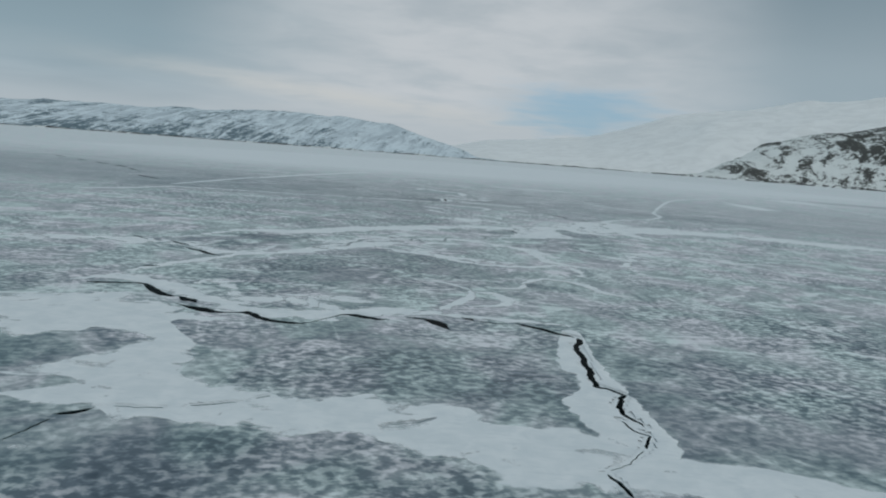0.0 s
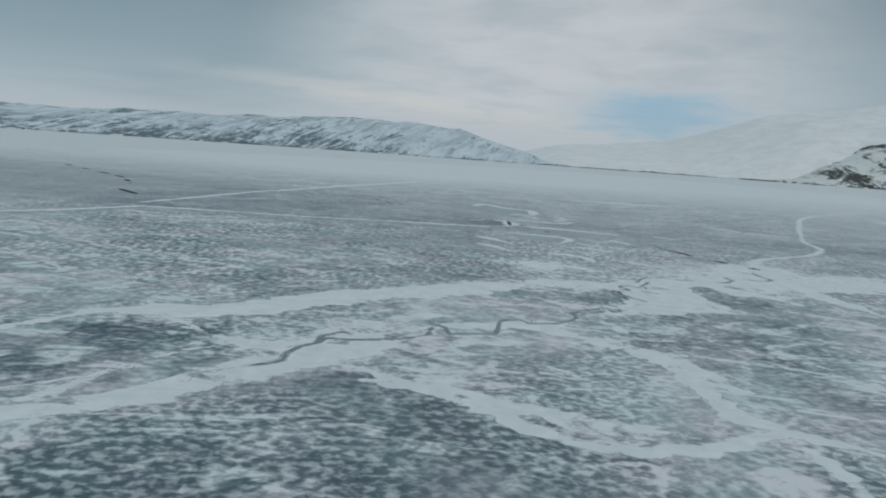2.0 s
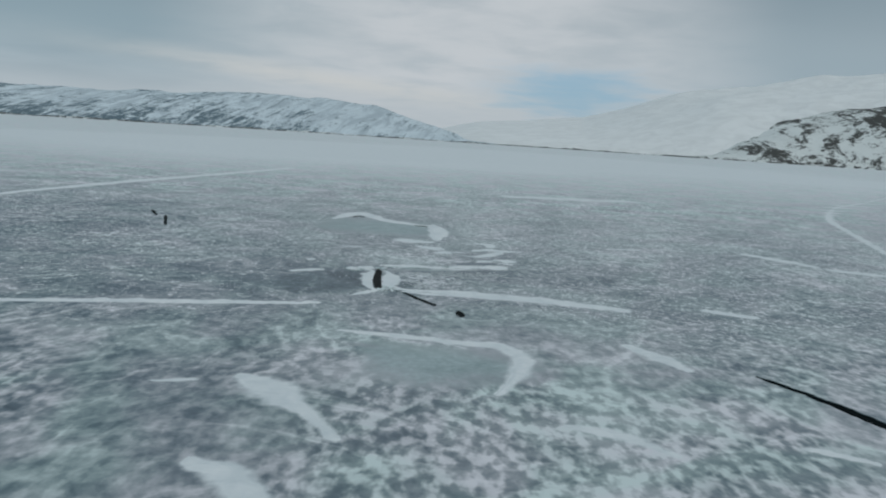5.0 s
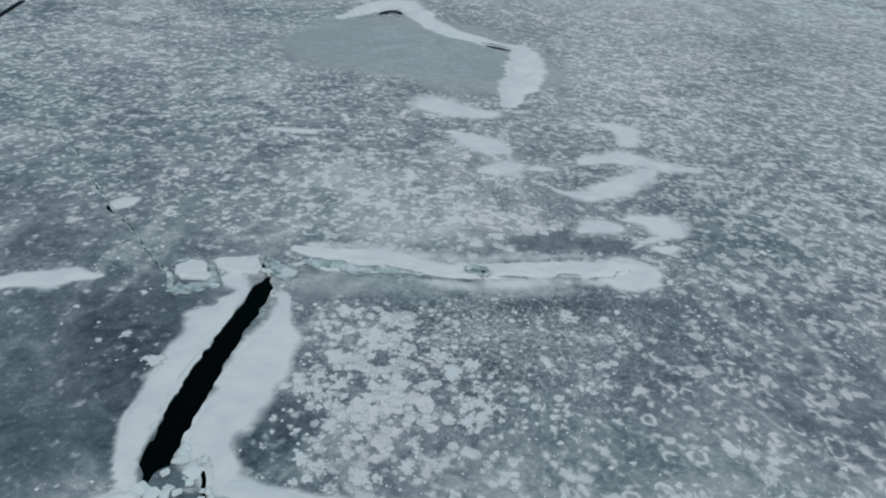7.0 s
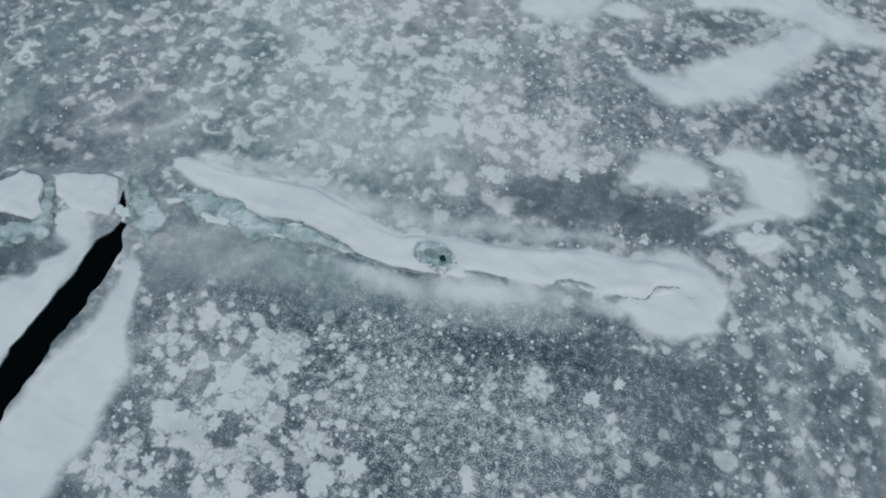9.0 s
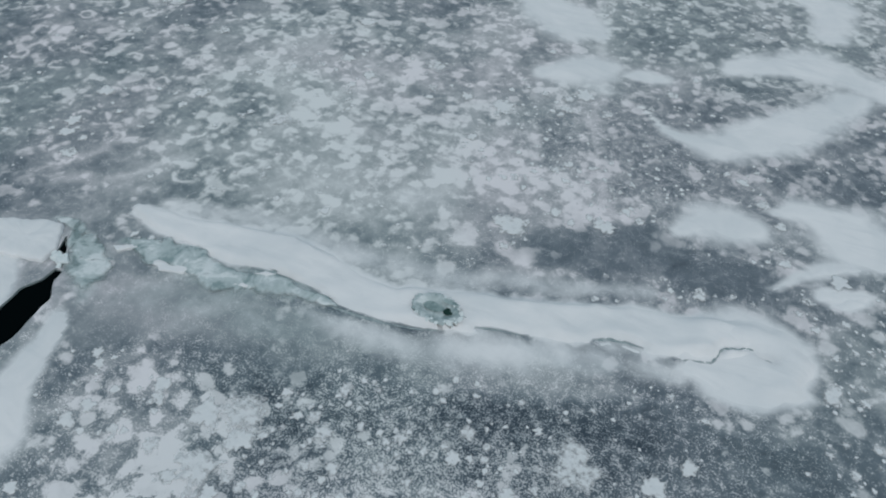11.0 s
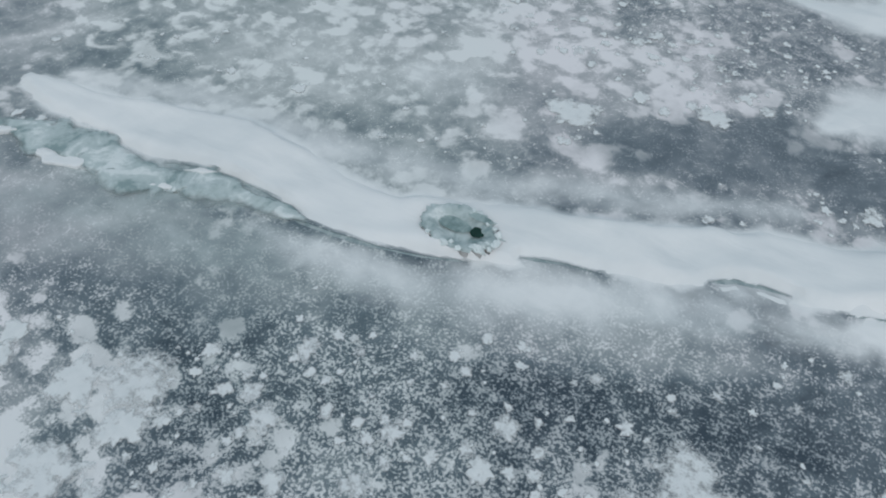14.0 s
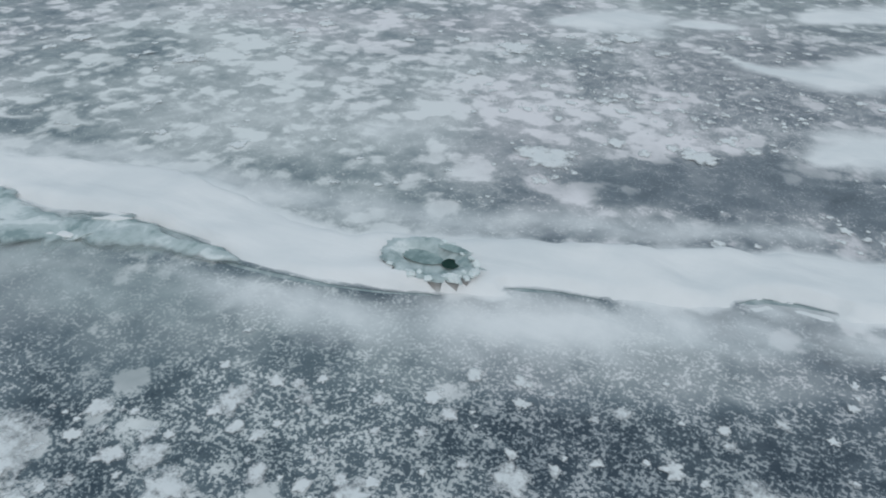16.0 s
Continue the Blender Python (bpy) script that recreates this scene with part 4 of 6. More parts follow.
snow_drift([(-5.60, 192.65, 0.85), (-3.61, 192.00, 1.55), (-1.56, 189.79, 1.47), (0.35, 186.79, 0.83)], 0.20, 0.45, 1.00, "crescent-shaped white snow drift on mottled ice")
snow_drift([(-6.32, 204.59, 1.09), (-4.00, 202.50, 2.27), (-1.29, 199.55, 0.94), (1.26, 196.05, 0.85)], 0.15, 0.50, 0.95, "ragged white snow drift on mottled ice")
snow_drift([(7.58, 187.03, 0.64), (11.09, 187.09, 1.40), (13.46, 185.65, 1.46), (14.63, 182.80, 1.17), (14.94, 180.23, 0.60)], 0.20, 0.50, 1.00, "crescent-shaped white snow drift on mottled ice")
snow_drift([(19.71, 184.69, 0.43), (23.37, 182.65, 0.69), (25.69, 181.03, 0.70), (27.55, 179.13, 0.75)], 0.15, 0.50, 0.95, "long thin white snow drift on mottled ice")
snow_drift([(22.46, 216.33, 1.21), (24.33, 213.34, 1.49), (25.61, 211.00, 0.94)], 0.10, 0.50, 0.95)
snow_drift([(14.28, 199.38, 0.78), (17.30, 198.47, 1.07), (19.77, 196.41, 0.72)], 0.10, 0.60, 0.90)
snow_drift([(-82.99, 211.00, 1.46), (-61.54, 213.90, 1.22), (-47.05, 215.75, 1.20), (-33.74, 219.44, 0.88)], 0.20, 0.45, 1.00, "long raised white pressure ridge across the lake ice")
snow_drift([(-88.80, 219.07, 1.43), (-86.15, 248.36, 1.52), (-82.23, 287.87, 1.89)], 0.20, 0.45, 1.00, "long thin white snow line far across the ice")
snow_drift([(0.02, 245.35, 0.63), (2.71, 245.94, 0.57), (5.73, 246.14, 0.63), (8.53, 247.05, 0.46), (11.71, 248.33, 0.52)], 0.02, 1.00, 0.50, "thin blown snow veil along the snow ridge")
snow_drift([(-99.20, 180.43, 1.61), (-90.82, 194.35, 1.43), (-84.46, 211.00, 1.70)], 0.20, 0.45, 1.00, "long thin white snow line far across the ice")
snow_drift([(-34.24, 123.10, 1.34), (-25.25, 118.50, 1.44), (-17.80, 117.54, 1.32), (-13.82, 120.77, 1.07), (-5.63, 127.90, 1.28)], 0.10, 0.50, 0.95, "long white wind-packed snow band on the frozen lake")
snow_drift([(-27.86, 98.03, 1.07), (-23.87, 103.24, 0.94), (-19.61, 110.58, 1.18), (-16.34, 116.18, 1.09), (-13.77, 120.59, 0.88)], 0.10, 0.50, 0.95, "long white wind-packed snow band on the frozen lake")
snow_drift([(-31.30, 102.14, 0.67), (-27.84, 105.48, 0.72), (-25.62, 108.73, 0.79)], 0.08, 0.50, 0.90)
snow_drift([(-9.93, 113.58, 1.30), (-0.70, 108.44, 1.40), (6.25, 103.55, 1.50), (13.00, 104.70, 1.40), (20.52, 108.97, 1.60), (26.07, 106.78, 1.20)], 0.10, 0.70, 0.88, "long white wind-packed snow band on the frozen lake")
snow_drift([(-9.10, 111.14, 1.60), (-1.13, 110.76, 2.60), (6.27, 107.56, 2.80), (14.00, 106.73, 2.20)], 0.05, 0.95, 0.74, "soft ragged white snow swath on mottled ice")
snow_drift([(17.24, 141.75, 2.00), (25.55, 132.88, 3.00), (31.05, 124.86, 2.60)], 0.05, 0.95, 0.70, "soft ragged white snow swath on mottled ice")
snow_drift([(20.38, 108.33, 1.60), (20.90, 100.57, 1.80), (16.71, 95.24, 1.60)], 0.05, 0.95, 0.66, "soft white snow tongue between two drifts")
snow_drift([(-3.38, 87.61, 0.55), (0.39, 87.03, 0.65), (3.52, 83.87, 0.80)], 0.10, 0.50, 0.95, "thin white snow line on mottled ice")
snow_drift([(3.62, 83.90, 0.80), (3.84, 80.76, 0.90), (2.45, 75.87, 1.10), (0.35, 72.43, 1.30)], 0.10, 0.60, 0.92, "forked white snow drift on mottled ice")
snow_drift([(4.24, 82.29, 0.80), (6.85, 82.20, 1.30), (8.19, 79.00, 1.50), (7.07, 76.00, 1.00), (3.50, 74.29, 0.80)], 0.10, 0.60, 0.92, "curled white snow drift round a patch of bare ice")
snow_drift([(7.56, 85.42, 0.60), (10.69, 87.36, 0.80), (11.48, 90.59, 0.80), (14.04, 94.76, 0.95), (16.89, 94.68, 1.10), (19.78, 92.70, 1.30), (21.23, 88.46, 1.20), (23.16, 86.71, 1.00), (25.04, 86.52, 0.60)], 0.12, 0.50, 0.95, "curved white snow drift on mottled ice")
snow_drift([(12.60, 89.80, 1.50), (17.00, 90.50, 1.90), (20.00, 88.50, 1.20)], 0.04, 0.95, 0.60, "thin veil of white snow inside a curved drift")
snow_drift([(57.26, 136.50, 1.60), (49.98, 140.42, 2.00), (36.83, 127.83, 1.80), (31.09, 112.98, 1.80), (31.99, 105.00, 1.50), (35.26, 103.70, 1.20)], 0.06, 0.90, 0.75, "looped soft white snow band on mottled ice")
snow_drift([(-37.24, 80.41, 1.50), (-35.11, 86.25, 1.60), (-32.33, 91.37, 1.50), (-29.18, 97.65, 1.40), (-26.48, 108.06, 1.40), (-23.50, 118.13, 1.30)], 0.10, 0.60, 0.88, "long white wind-packed snow band on the frozen lake")
snow_drift([(-27.96, 75.94, 1.60), (-27.00, 78.21, 1.60), (-23.28, 74.35, 2.00), (-21.50, 69.61, 1.80)], 0.05, 0.90, 0.72, "soft white snow patch on mottled ice")
snow_drift([(-16.97, 73.69, 0.70), (-14.80, 73.13, 0.90), (-13.43, 71.30, 0.95), (-13.06, 68.91, 1.00)], 0.08, 0.70, 0.88, "small curved white snow drift on mottled ice")
snow_drift([(-18.39, 78.94, 0.80), (-16.14, 79.34, 0.90), (-14.09, 79.68, 0.60)], 0.05, 0.80, 0.85, "small soft white snow patch on mottled ice")
snow_drift([(12.62, 134.85, 2.03), (16.51, 118.01, 1.97), (17.91, 111.30, 1.78), (21.25, 108.37, 1.39)], 0.10, 0.55, 0.90, "long white wind-packed snow band on the frozen lake")
snow_drift([(40.88, 185.67, 3.71), (44.73, 167.08, 3.28), (48.88, 154.11, 3.02)], 0.10, 0.50, 0.90, "long white wind-packed snow band on the frozen lake")
snow_drift([(-9.92, 245.82, 0.77), (-9.54, 246.31, 0.68)], 0.12, 0.50, 0.95, "small round white snow mound beside a crack")
snow_drift([(-3.95, 240.59, 0.13), (-3.33, 240.74, 0.23), (-2.83, 241.05, 0.13)], 0.08, 0.30, 0.90, "thin white ice flake beside the open lead")
slush_sheet([(-0.10, 243.80, 0.22), (0.80, 243.85, 0.38), (1.60, 243.98, 0.40), (2.40, 243.90, 0.30), (3.10, 244.15, 0.36), (3.80, 244.38, 0.32), (4.45, 244.43, 0.23), (5.00, 244.42, 0.17), (5.50, 244.42, 0.10)], 0.08, 0.30, 1.00)
slush_sheet([(-4.44, 241.09, 0.07), (-5.85, 242.18, 0.07), (-7.14, 243.20, 0.07), (-8.41, 244.33, 0.08), (-10.02, 245.47, 0.08), (-12.50, 247.76, 0.09), (-15.49, 250.35, 0.10), (-19.83, 254.00, 0.11), (-22.75, 256.50, 0.12)], 0.03, 0.50, 0.60)
slush_sheet([(4.65, 243.87, 0.40), (6.96, 244.19, 0.36), (9.84, 245.20, 0.36), (12.52, 246.16, 0.30)], 0.00, 0.80, 0.40)
slush_sheet([(-4.14, 240.57, 0.60), (-3.28, 240.54, 0.48), (-2.40, 241.25, 0.50)], 0.06, 0.40, 1.00)
slush_sheet([(-2.88, 241.84, 0.62), (-2.38, 241.58, 0.61)], 0.06, 0.40, 0.90)
slush_sheet([(-1.21, 243.47, 0.32), (-0.31, 242.77, 0.49), (0.36, 242.01, 0.38)], 0.03, 0.70, 0.80)
slush_sheet([(-8.83, 280.48, 4.28), (-4.67, 280.28, 9.80), (1.93, 276.62, 6.27), (4.94, 275.99, 4.78)], 0.00, 0.45, 0.80)
slush_sheet([(1.64, 211.92, 1.32), (6.24, 208.60, 4.45), (10.61, 209.13, 4.03)], 0.00, 0.45, 0.75)
slush_sheet([(1.21, 242.54, 0.66), (2.73, 243.04, 0.83), (4.06, 243.41, 0.71), (5.61, 243.74, 0.45)], 0.03, 0.80, 0.40)
slush_sheet([(-3.55, 242.61, 0.15), (-2.79, 241.67, 0.17), (-2.99, 240.90, 0.16), (-3.74, 240.46, 0.23)], 0.03, 0.50, 0.95)
slush_sheet([(-1.55, 243.64, 0.17), (-0.86, 242.90, 0.23)], 0.03, 0.60, 0.80)
slush_sheet([(-4.80, 241.55, 0.16), (-4.70, 242.20, 0.10), (-4.10, 242.70, 0.14)], 0.03, 0.40, 0.60)
slush_sheet([(-2.20, 243.55, 0.12), (-1.60, 243.62, 0.20), (-1.10, 243.20, 0.16)], 0.03, 0.40, 0.70)
slush_sheet([(-3.39, 242.67, 0.13), (-3.06, 241.93, 0.22), (-2.43, 241.25, 0.20)], 0.03, 0.40, 1.00)
slush_sheet([(-5.08, 241.75, 0.10), (-4.39, 241.02, 0.17), (-3.80, 240.17, 0.18)], 0.03, 0.50, 0.70)


clear_patch([(245.00, 486.00, 14.00), (275.00, 482.00, 20.00), (320.00, 470.00, 24.00)], -0.30, 0.70)


def boxed(x, y, line, reach):
    return (x > line[:, 0].min() - reach) & (x < line[:, 0].max() + reach) & (y > line[:, 1].min() - reach) & (y < line[:, 1].max() + reach)


def beyond_cracks(x, y, reach=3.0, dry_too=True):
    """Metres from the edge of the nearest crack, as far as reach."""
    out = np.full(np.shape(x), reach)
    for line, dry in CRACKS:
        m = boxed(x, y, line, reach + line[:, 2].max())
        if m.any() and (dry_too or not dry):
            out[m] = np.minimum(out[m], near(x[m], y[m], line, False))
    return out


def frost_and_sheen_at(x, y):
    """How frosted the ice is, and how calm: smooth ice without mottling. Far ice is paled to paint in the sky's
    reflection.
    """
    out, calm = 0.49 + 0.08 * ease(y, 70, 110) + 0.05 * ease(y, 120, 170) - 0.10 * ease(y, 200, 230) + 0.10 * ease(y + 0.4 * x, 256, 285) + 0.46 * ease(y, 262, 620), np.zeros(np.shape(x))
    for line, amount, soft, still in CLEAR:
        wide = line[:, 2].max()
        m = boxed(x, y, line, wide * (1.5 + soft))
        if m.any():
            q = near(x[m], y[m], line, True) + 0.22 * rough(x[m], y[m], max(wide * 0.6, 0.6), 3, 2)
            inside = 1 - ease(q, 1 - soft * 0.7, 1 + soft * 0.7)
            out[m] += amount * inside
            calm[m] = np.maximum(calm[m], still * inside)
    # mottling is damped far out to soften it with distance
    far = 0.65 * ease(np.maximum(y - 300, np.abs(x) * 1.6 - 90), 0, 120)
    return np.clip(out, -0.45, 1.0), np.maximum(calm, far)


def grit_at(x, y):
    """Where fine frost specks lie thick, on either side of the snow ridge."""
    out = np.exp(-((x - 9) / 7.5) ** 2 - ((y - 241.5 - 0.3 * (x - 9)) / 4.2) ** 2) + 0.6 * np.exp(-((x - 10) / 5) ** 2 - ((y - 252.5) / 3.5) ** 2)
    return (0.15 + 0.85 * np.minimum(out, 1)) * ease(y, 205, 226)


def popcorn_at(x, y):
    """How thickly frost islands lie round the lead."""
    out = 0.44 + 0.14 * ease(y, 245, 249) + 0.10 * ease(x, 9, 14)
    for cx, cy, rx, ry, amount in ((4.3, 240.6, 2.0, 1.7, 0.50), (5.6, 237.2, 3.2, 2.4, 0.42), (6.5, 232.0, 4.0, 3.0, 0.25), (8.5, 250.6, 3.2, 1.6, 0.22), (3.0, 251.0, 5.0, 2.6, 0.12),
                                   (11.5, 244.6, 2.8, 1.0, -0.48), (6.6, 243.3, 1.4, 0.6, -0.35), (2.6, 242.7, 1.6, 0.9, -0.55), (10.6, 249.1, 1.3, 0.8, -0.5), (13.0, 249.6, 1.0, 0.8, -0.5),
                                   (-6.5, 235.5, 4.5, 4.5, -0.18), (10.5, 253.5, 3.0, 1.6, -0.2), (4.2, 246.8, 3.6, 0.9, 0.18)):
        out = out + amount * np.exp(-((x - cx) / rx) ** 2 - ((y - cy) / ry) ** 2)
    return out


def rosette_at(x, y):
    """Where the frost lies in small flower-like clumps."""
    return ease(y + 14 * rough(x, y, 40, 3, 6), 196, 226) * (1 - ease(y, 300, 340))


def drift_cover(x, y, drift, to_edge=False):
    line, height, soft, cover, label = drift
    wide = np.median(line[:, 2])
    soft = min(soft * (1.45 if line[:, 1].mean() < 178 else 1.9), 1.05)
    bend = min(wide * (0.42 if drift[2] > 0.26 else 0.14), 1.3)
    u = x + bend * rough(x, y, wide * 1.5 + 0.3, 3, 3)
    v = y + bend * rough(x, y, wide * 1.5 + 0.3, 3, 8)
    q = near(u, v, line, True) + 0.16 * rough(x * 0.6, y * 1.4, wide * 0.35 + 0.15, 3, 5)
    out = cover * (1 - ease(q, 1 - soft * 0.95, 1 + soft * 0.75)) * (0.90 + 0.22 * rough(x, y * 1.6, wide * 0.9 + 0.8, 3, 14))
    for hollow, fade, share in SWEPT:
        m = boxed(x, y, hollow, hollow[:, 2].max() * (1.5 + fade))
        if m.any():
            q = near(x[m], y[m], hollow, True) + 0.42 * rough(x[m], y[m], max(hollow[:, 2].max() * 0.6, 0.6), 3, 2)
            out[m] *= 1 - share * (1 - ease(q, 1 - fade * 0.7, 1 + fade * 0.7))
    for crack, dry in CRACKS:
        m = boxed(x, y, crack, 1.5)
        if not m.any():
            continue
        if dry:
            faint = 0.40 if crack[:, 1].mean() > 218 else 0.10
            out[m] *= faint + (1 - faint) * ease(near(x[m], y[m], crack, False), -0.05, 0.10 if faint > 0.3 else 0.18)
        elif not to_edge:
            out[m] *= ease(near(x[m], y[m], crack, False), 0.05, 0.20)
    return out


def snow_at(x, y, to_edge=False):
    out = np.zeros(np.shape(x))
    for drift in DRIFTS:
        m = boxed(x, y, drift[0], drift[0][:, 2].max() * 2.2)
        if m.any():
            out[m] = np.maximum(out[m], drift_cover(x[m], y[m], drift, to_edge))
    return out


# ---- the ice sheet, cut along the cracks ----
def spaced(*runs):
    """Grid lines from (start, end, count, power) runs."""
    out = []
    for start, end, count, power in runs:
        t = np.arange(count) / count
        out += list(start + (end - start) * (t ** power if power > 0 else 1 - (1 - t) ** -power))
    return np.array(out + [runs[-1][1]])


def crack_outline(line, dry, seed):
    """The jagged outline of a crack, as a ring of points."""
    length = np.hypot(*np.diff(line[:, :2], axis=0).T)
    along = np.concatenate([[0], np.cumsum(length)])
    wide = line[:, 2].max()
    step = min(max(0.16, along[-1] / 220), 0.40)
    n = max(int(along[-1] / step), 5)
    s = np.unique(np.concatenate([np.linspace(0, along[-1], n), along]))
    mid = np.stack([np.interp(s, along, line[:, k]) for k in (0, 1, 2)], 1)
    go = np.gradient(mid[:, :2], axis=0)
    go /= np.hypot(go[:, 0], go[:, 1])[:, None] + 1e-9
    side = np.stack([-go[:, 1], go[:, 0]], 1)
    sway = (0.45 * min(wide, 0.35) if dry or wide > 0.5 else 0.05 if line[0, 1] > 230 and along[-1] > 8 else 0.26 * min(1, along[-1] / 6) * (along[-1] > 3 * wide)) * np.clip(np.minimum(s, along[-1] - s) / 0.5, 0, 1)
    mid[:, :2] += side * (sway * rough(s, s * 0 + seed + 3, 0.9, 3))[:, None]
    ends = np.clip(np.minimum(s, along[-1] - s) / (1.2 * wide + 0.1), 0.05 if wide < 0.4 else 0.5, 1.0)
    jag = np.floor(s / (0.30 + 0.35 * wide)).astype(int)
    if dry:
        mid[:, 2] *= np.clip(0.8 + 0.9 * rough(s, s * 0 + seed + 50, 0.9, 3), 0.4, 1.6)
    rims = []
    for flip, shift in ((1, 0), (-1, 90)):
        rag = 1.0 + 0.13 * TABLE[(jag + shift) % 256, (seed + shift) % 256] + 0.12 * rough(s, s * 0 + seed + shift, 0.3, 2)
        rims.append(mid[:, :2] + side * (flip * mid[:, 2] * ends * rag)[:, None])
    return np.vstack([rims[0], rims[1][::-1]])


def inside(x, y, ring):
    """Which points a ring winds round."""
    turns = np.zeros(len(x))
    for (px, py), (qx, qy) in zip(ring, np.roll(ring, -1, 0)):
        side = (qx - px) * (y - py) - (x - px) * (qy - py)
        turns += ((py <= y) & (qy > y) & (side > 0)).astype(float) - ((py > y) & (qy <= y) & (side < 0))
    return turns != 0


OUTLINES = [crack_outline(line, dry, number * 7 + 3) for number, (line, dry) in enumerate(CRACKS)]
xs = spaced((-4600, -110, 46, -2.4), (-110, -24, 120, 1), (-24, 34, 260, 1), (34, 120, 120, 1), (120, 4600, 46, 2.4))
ys = spaced((-900, 10, 24, -2.0), (10, 218, 460, 1), (218, 296, 360, 1), (296, 420, 110, 1), (420, 4800, 60, 2.2))
gx, gy = [a.ravel() for a in np.meshgrid(xs, ys)]
faces = grid_faces(len(xs), len(ys))
close = beyond_cracks(gx, gy, 1.2) < 1.0
touched = np.zeros(len(faces), bool)
maybe = np.flatnonzero(close[faces].any(1))
lo, hi = np.stack([gx, gy], 1)[faces[maybe]].min(1), np.stack([gx, gy], 1)[faces[maybe]].max(1)
for ring in OUTLINES:
    for a, c in zip(ring, np.roll(ring, -1, 0)):
        touched[maybe[((lo < np.maximum(a, c) + 0.02) & (hi > np.minimum(a, c) - 0.02)).all(1)]] = True
core = (lo + hi) / 2
for ring in OUTLINES:
    m = np.flatnonzero(((core > ring.min(0)) & (core < ring.max(0))).all(1))
    touched[maybe[m[inside(core[m, 0], core[m, 1], ring)]]] = True
used, local = np.unique(faces[touched], return_inverse=True)
local = local.reshape(-1, 4)
points = [Vector((gx[i], gy[i])) for i in used]
shapes = [tuple(int(i) for i in q) for q in local]
rims = []
for ring in OUTLINES:
    first, count = len(points), len(ring)
    rims += [(first + i, first + (i + 1) % count) for i in range(count)]
    points += [Vector((p[0], p[1])) for p in ring]
cut_v, _, cut_f, from_v, _, _ = geometry.delaunay_2d_cdt(points, rims, shapes, 0, 1e-5)


grid_of = [next((int(used[o]) for o in origin if o < len(used)), -1) for origin in from_v]
extra, index = [], []
for p, known in zip(cut_v, grid_of):
    index.append(known if known >= 0 else len(gx) + len(extra))
    if known < 0:
        extra.append((p.x, p.y))
flat_v = np.array([(p.x, p.y) for p in cut_v])
tris = np.array([t for t in cut_f if len(t) == 3])
middle = flat_v[tris].mean(1)
column = np.clip(np.searchsorted(xs, middle[:, 0]) - 1, 0, len(xs) - 2)
row = np.clip(np.searchsorted(ys, middle[:, 1]) - 1, 0, len(ys) - 2)
tris, middle = [a[touched[row * (len(xs) - 1) + column]] for a in (tris, middle)]
gone = np.full(len(tris), -1)
for number, ring in enumerate(OUTLINES):
    m = np.flatnonzero(((middle > ring.min(0)) & (middle < ring.max(0))).all(1))
    gone[m[inside(middle[m, 0], middle[m, 1], ring)]] = number
wet = [flat_v[tris[gone == number]] for number in range(len(OUTLINES))]
whole = np.array(index)[tris[gone < 0]]
ax, ay = np.concatenate([gx, [p[0] for p in extra]]), np.concatenate([gy, [p[1] for p in extra]])
keep = faces[~touched]
triangles = np.vstack([keep[:, [0, 1, 2]], keep[:, [0, 2, 3]], whole])
v, f, _ = kept(np.stack([ax, ay, 0 * ax], 1), triangles, np.ones(len(triangles), bool))
frost, calm = frost_and_sheen_at(v[:, 0], v[:, 1])
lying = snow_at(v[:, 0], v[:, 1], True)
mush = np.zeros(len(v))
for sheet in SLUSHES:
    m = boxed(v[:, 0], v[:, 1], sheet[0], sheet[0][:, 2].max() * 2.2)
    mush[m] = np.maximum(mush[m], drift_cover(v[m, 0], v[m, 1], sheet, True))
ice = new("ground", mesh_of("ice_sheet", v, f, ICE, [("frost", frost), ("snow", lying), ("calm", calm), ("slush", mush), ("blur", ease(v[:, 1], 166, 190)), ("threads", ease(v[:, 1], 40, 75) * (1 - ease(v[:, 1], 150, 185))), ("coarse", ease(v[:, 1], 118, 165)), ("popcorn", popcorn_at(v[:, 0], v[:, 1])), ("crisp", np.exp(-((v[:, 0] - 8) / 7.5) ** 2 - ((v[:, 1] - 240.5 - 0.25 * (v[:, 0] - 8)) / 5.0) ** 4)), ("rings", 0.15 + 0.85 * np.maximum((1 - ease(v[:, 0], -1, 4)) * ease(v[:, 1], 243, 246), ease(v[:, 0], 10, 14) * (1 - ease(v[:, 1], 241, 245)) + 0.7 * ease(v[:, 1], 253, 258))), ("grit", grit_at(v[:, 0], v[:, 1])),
                                                     ("rosette", rosette_at(v[:, 0], v[:, 1]))]))
tagged(ice, "grey mottled frozen lake ice with white frost patches", "ice", kind="structure")


deep = spaced((-4600, 4600, 2, 1))
lx, ly = [a.ravel() for a in np.meshgrid(deep, spaced((-900, 4800, 2, 1)))]
lake = new("water", mesh_of("lake_water", np.stack([lx, ly, 0 * lx - 0.9], 1), grid_faces(3, 3), WATER))
tagged(lake, "black lake water beneath the ice sheet", "water", kind="structure")


# ---- cracks: the ice edges round a gap, with water or new ice in it ----
def pieces(faces, count):
    """For each face, the number of the connected piece that it belongs to."""
    mark = np.arange(count)
    while True:
        low = mark[faces].min(1)
        fresh = mark.copy()
        np.minimum.at(fresh, faces.ravel(), np.repeat(low, faces.shape[1]))
        fresh = fresh[fresh]
        if (fresh == mark).all():
            return mark[faces[:, 0]]
        mark = fresh


def main_piece(faces, count):
    """The faces of the largest connected piece."""
    kind = pieces(faces, count)
    return faces[kind == np.bincount(kind).argmax()]


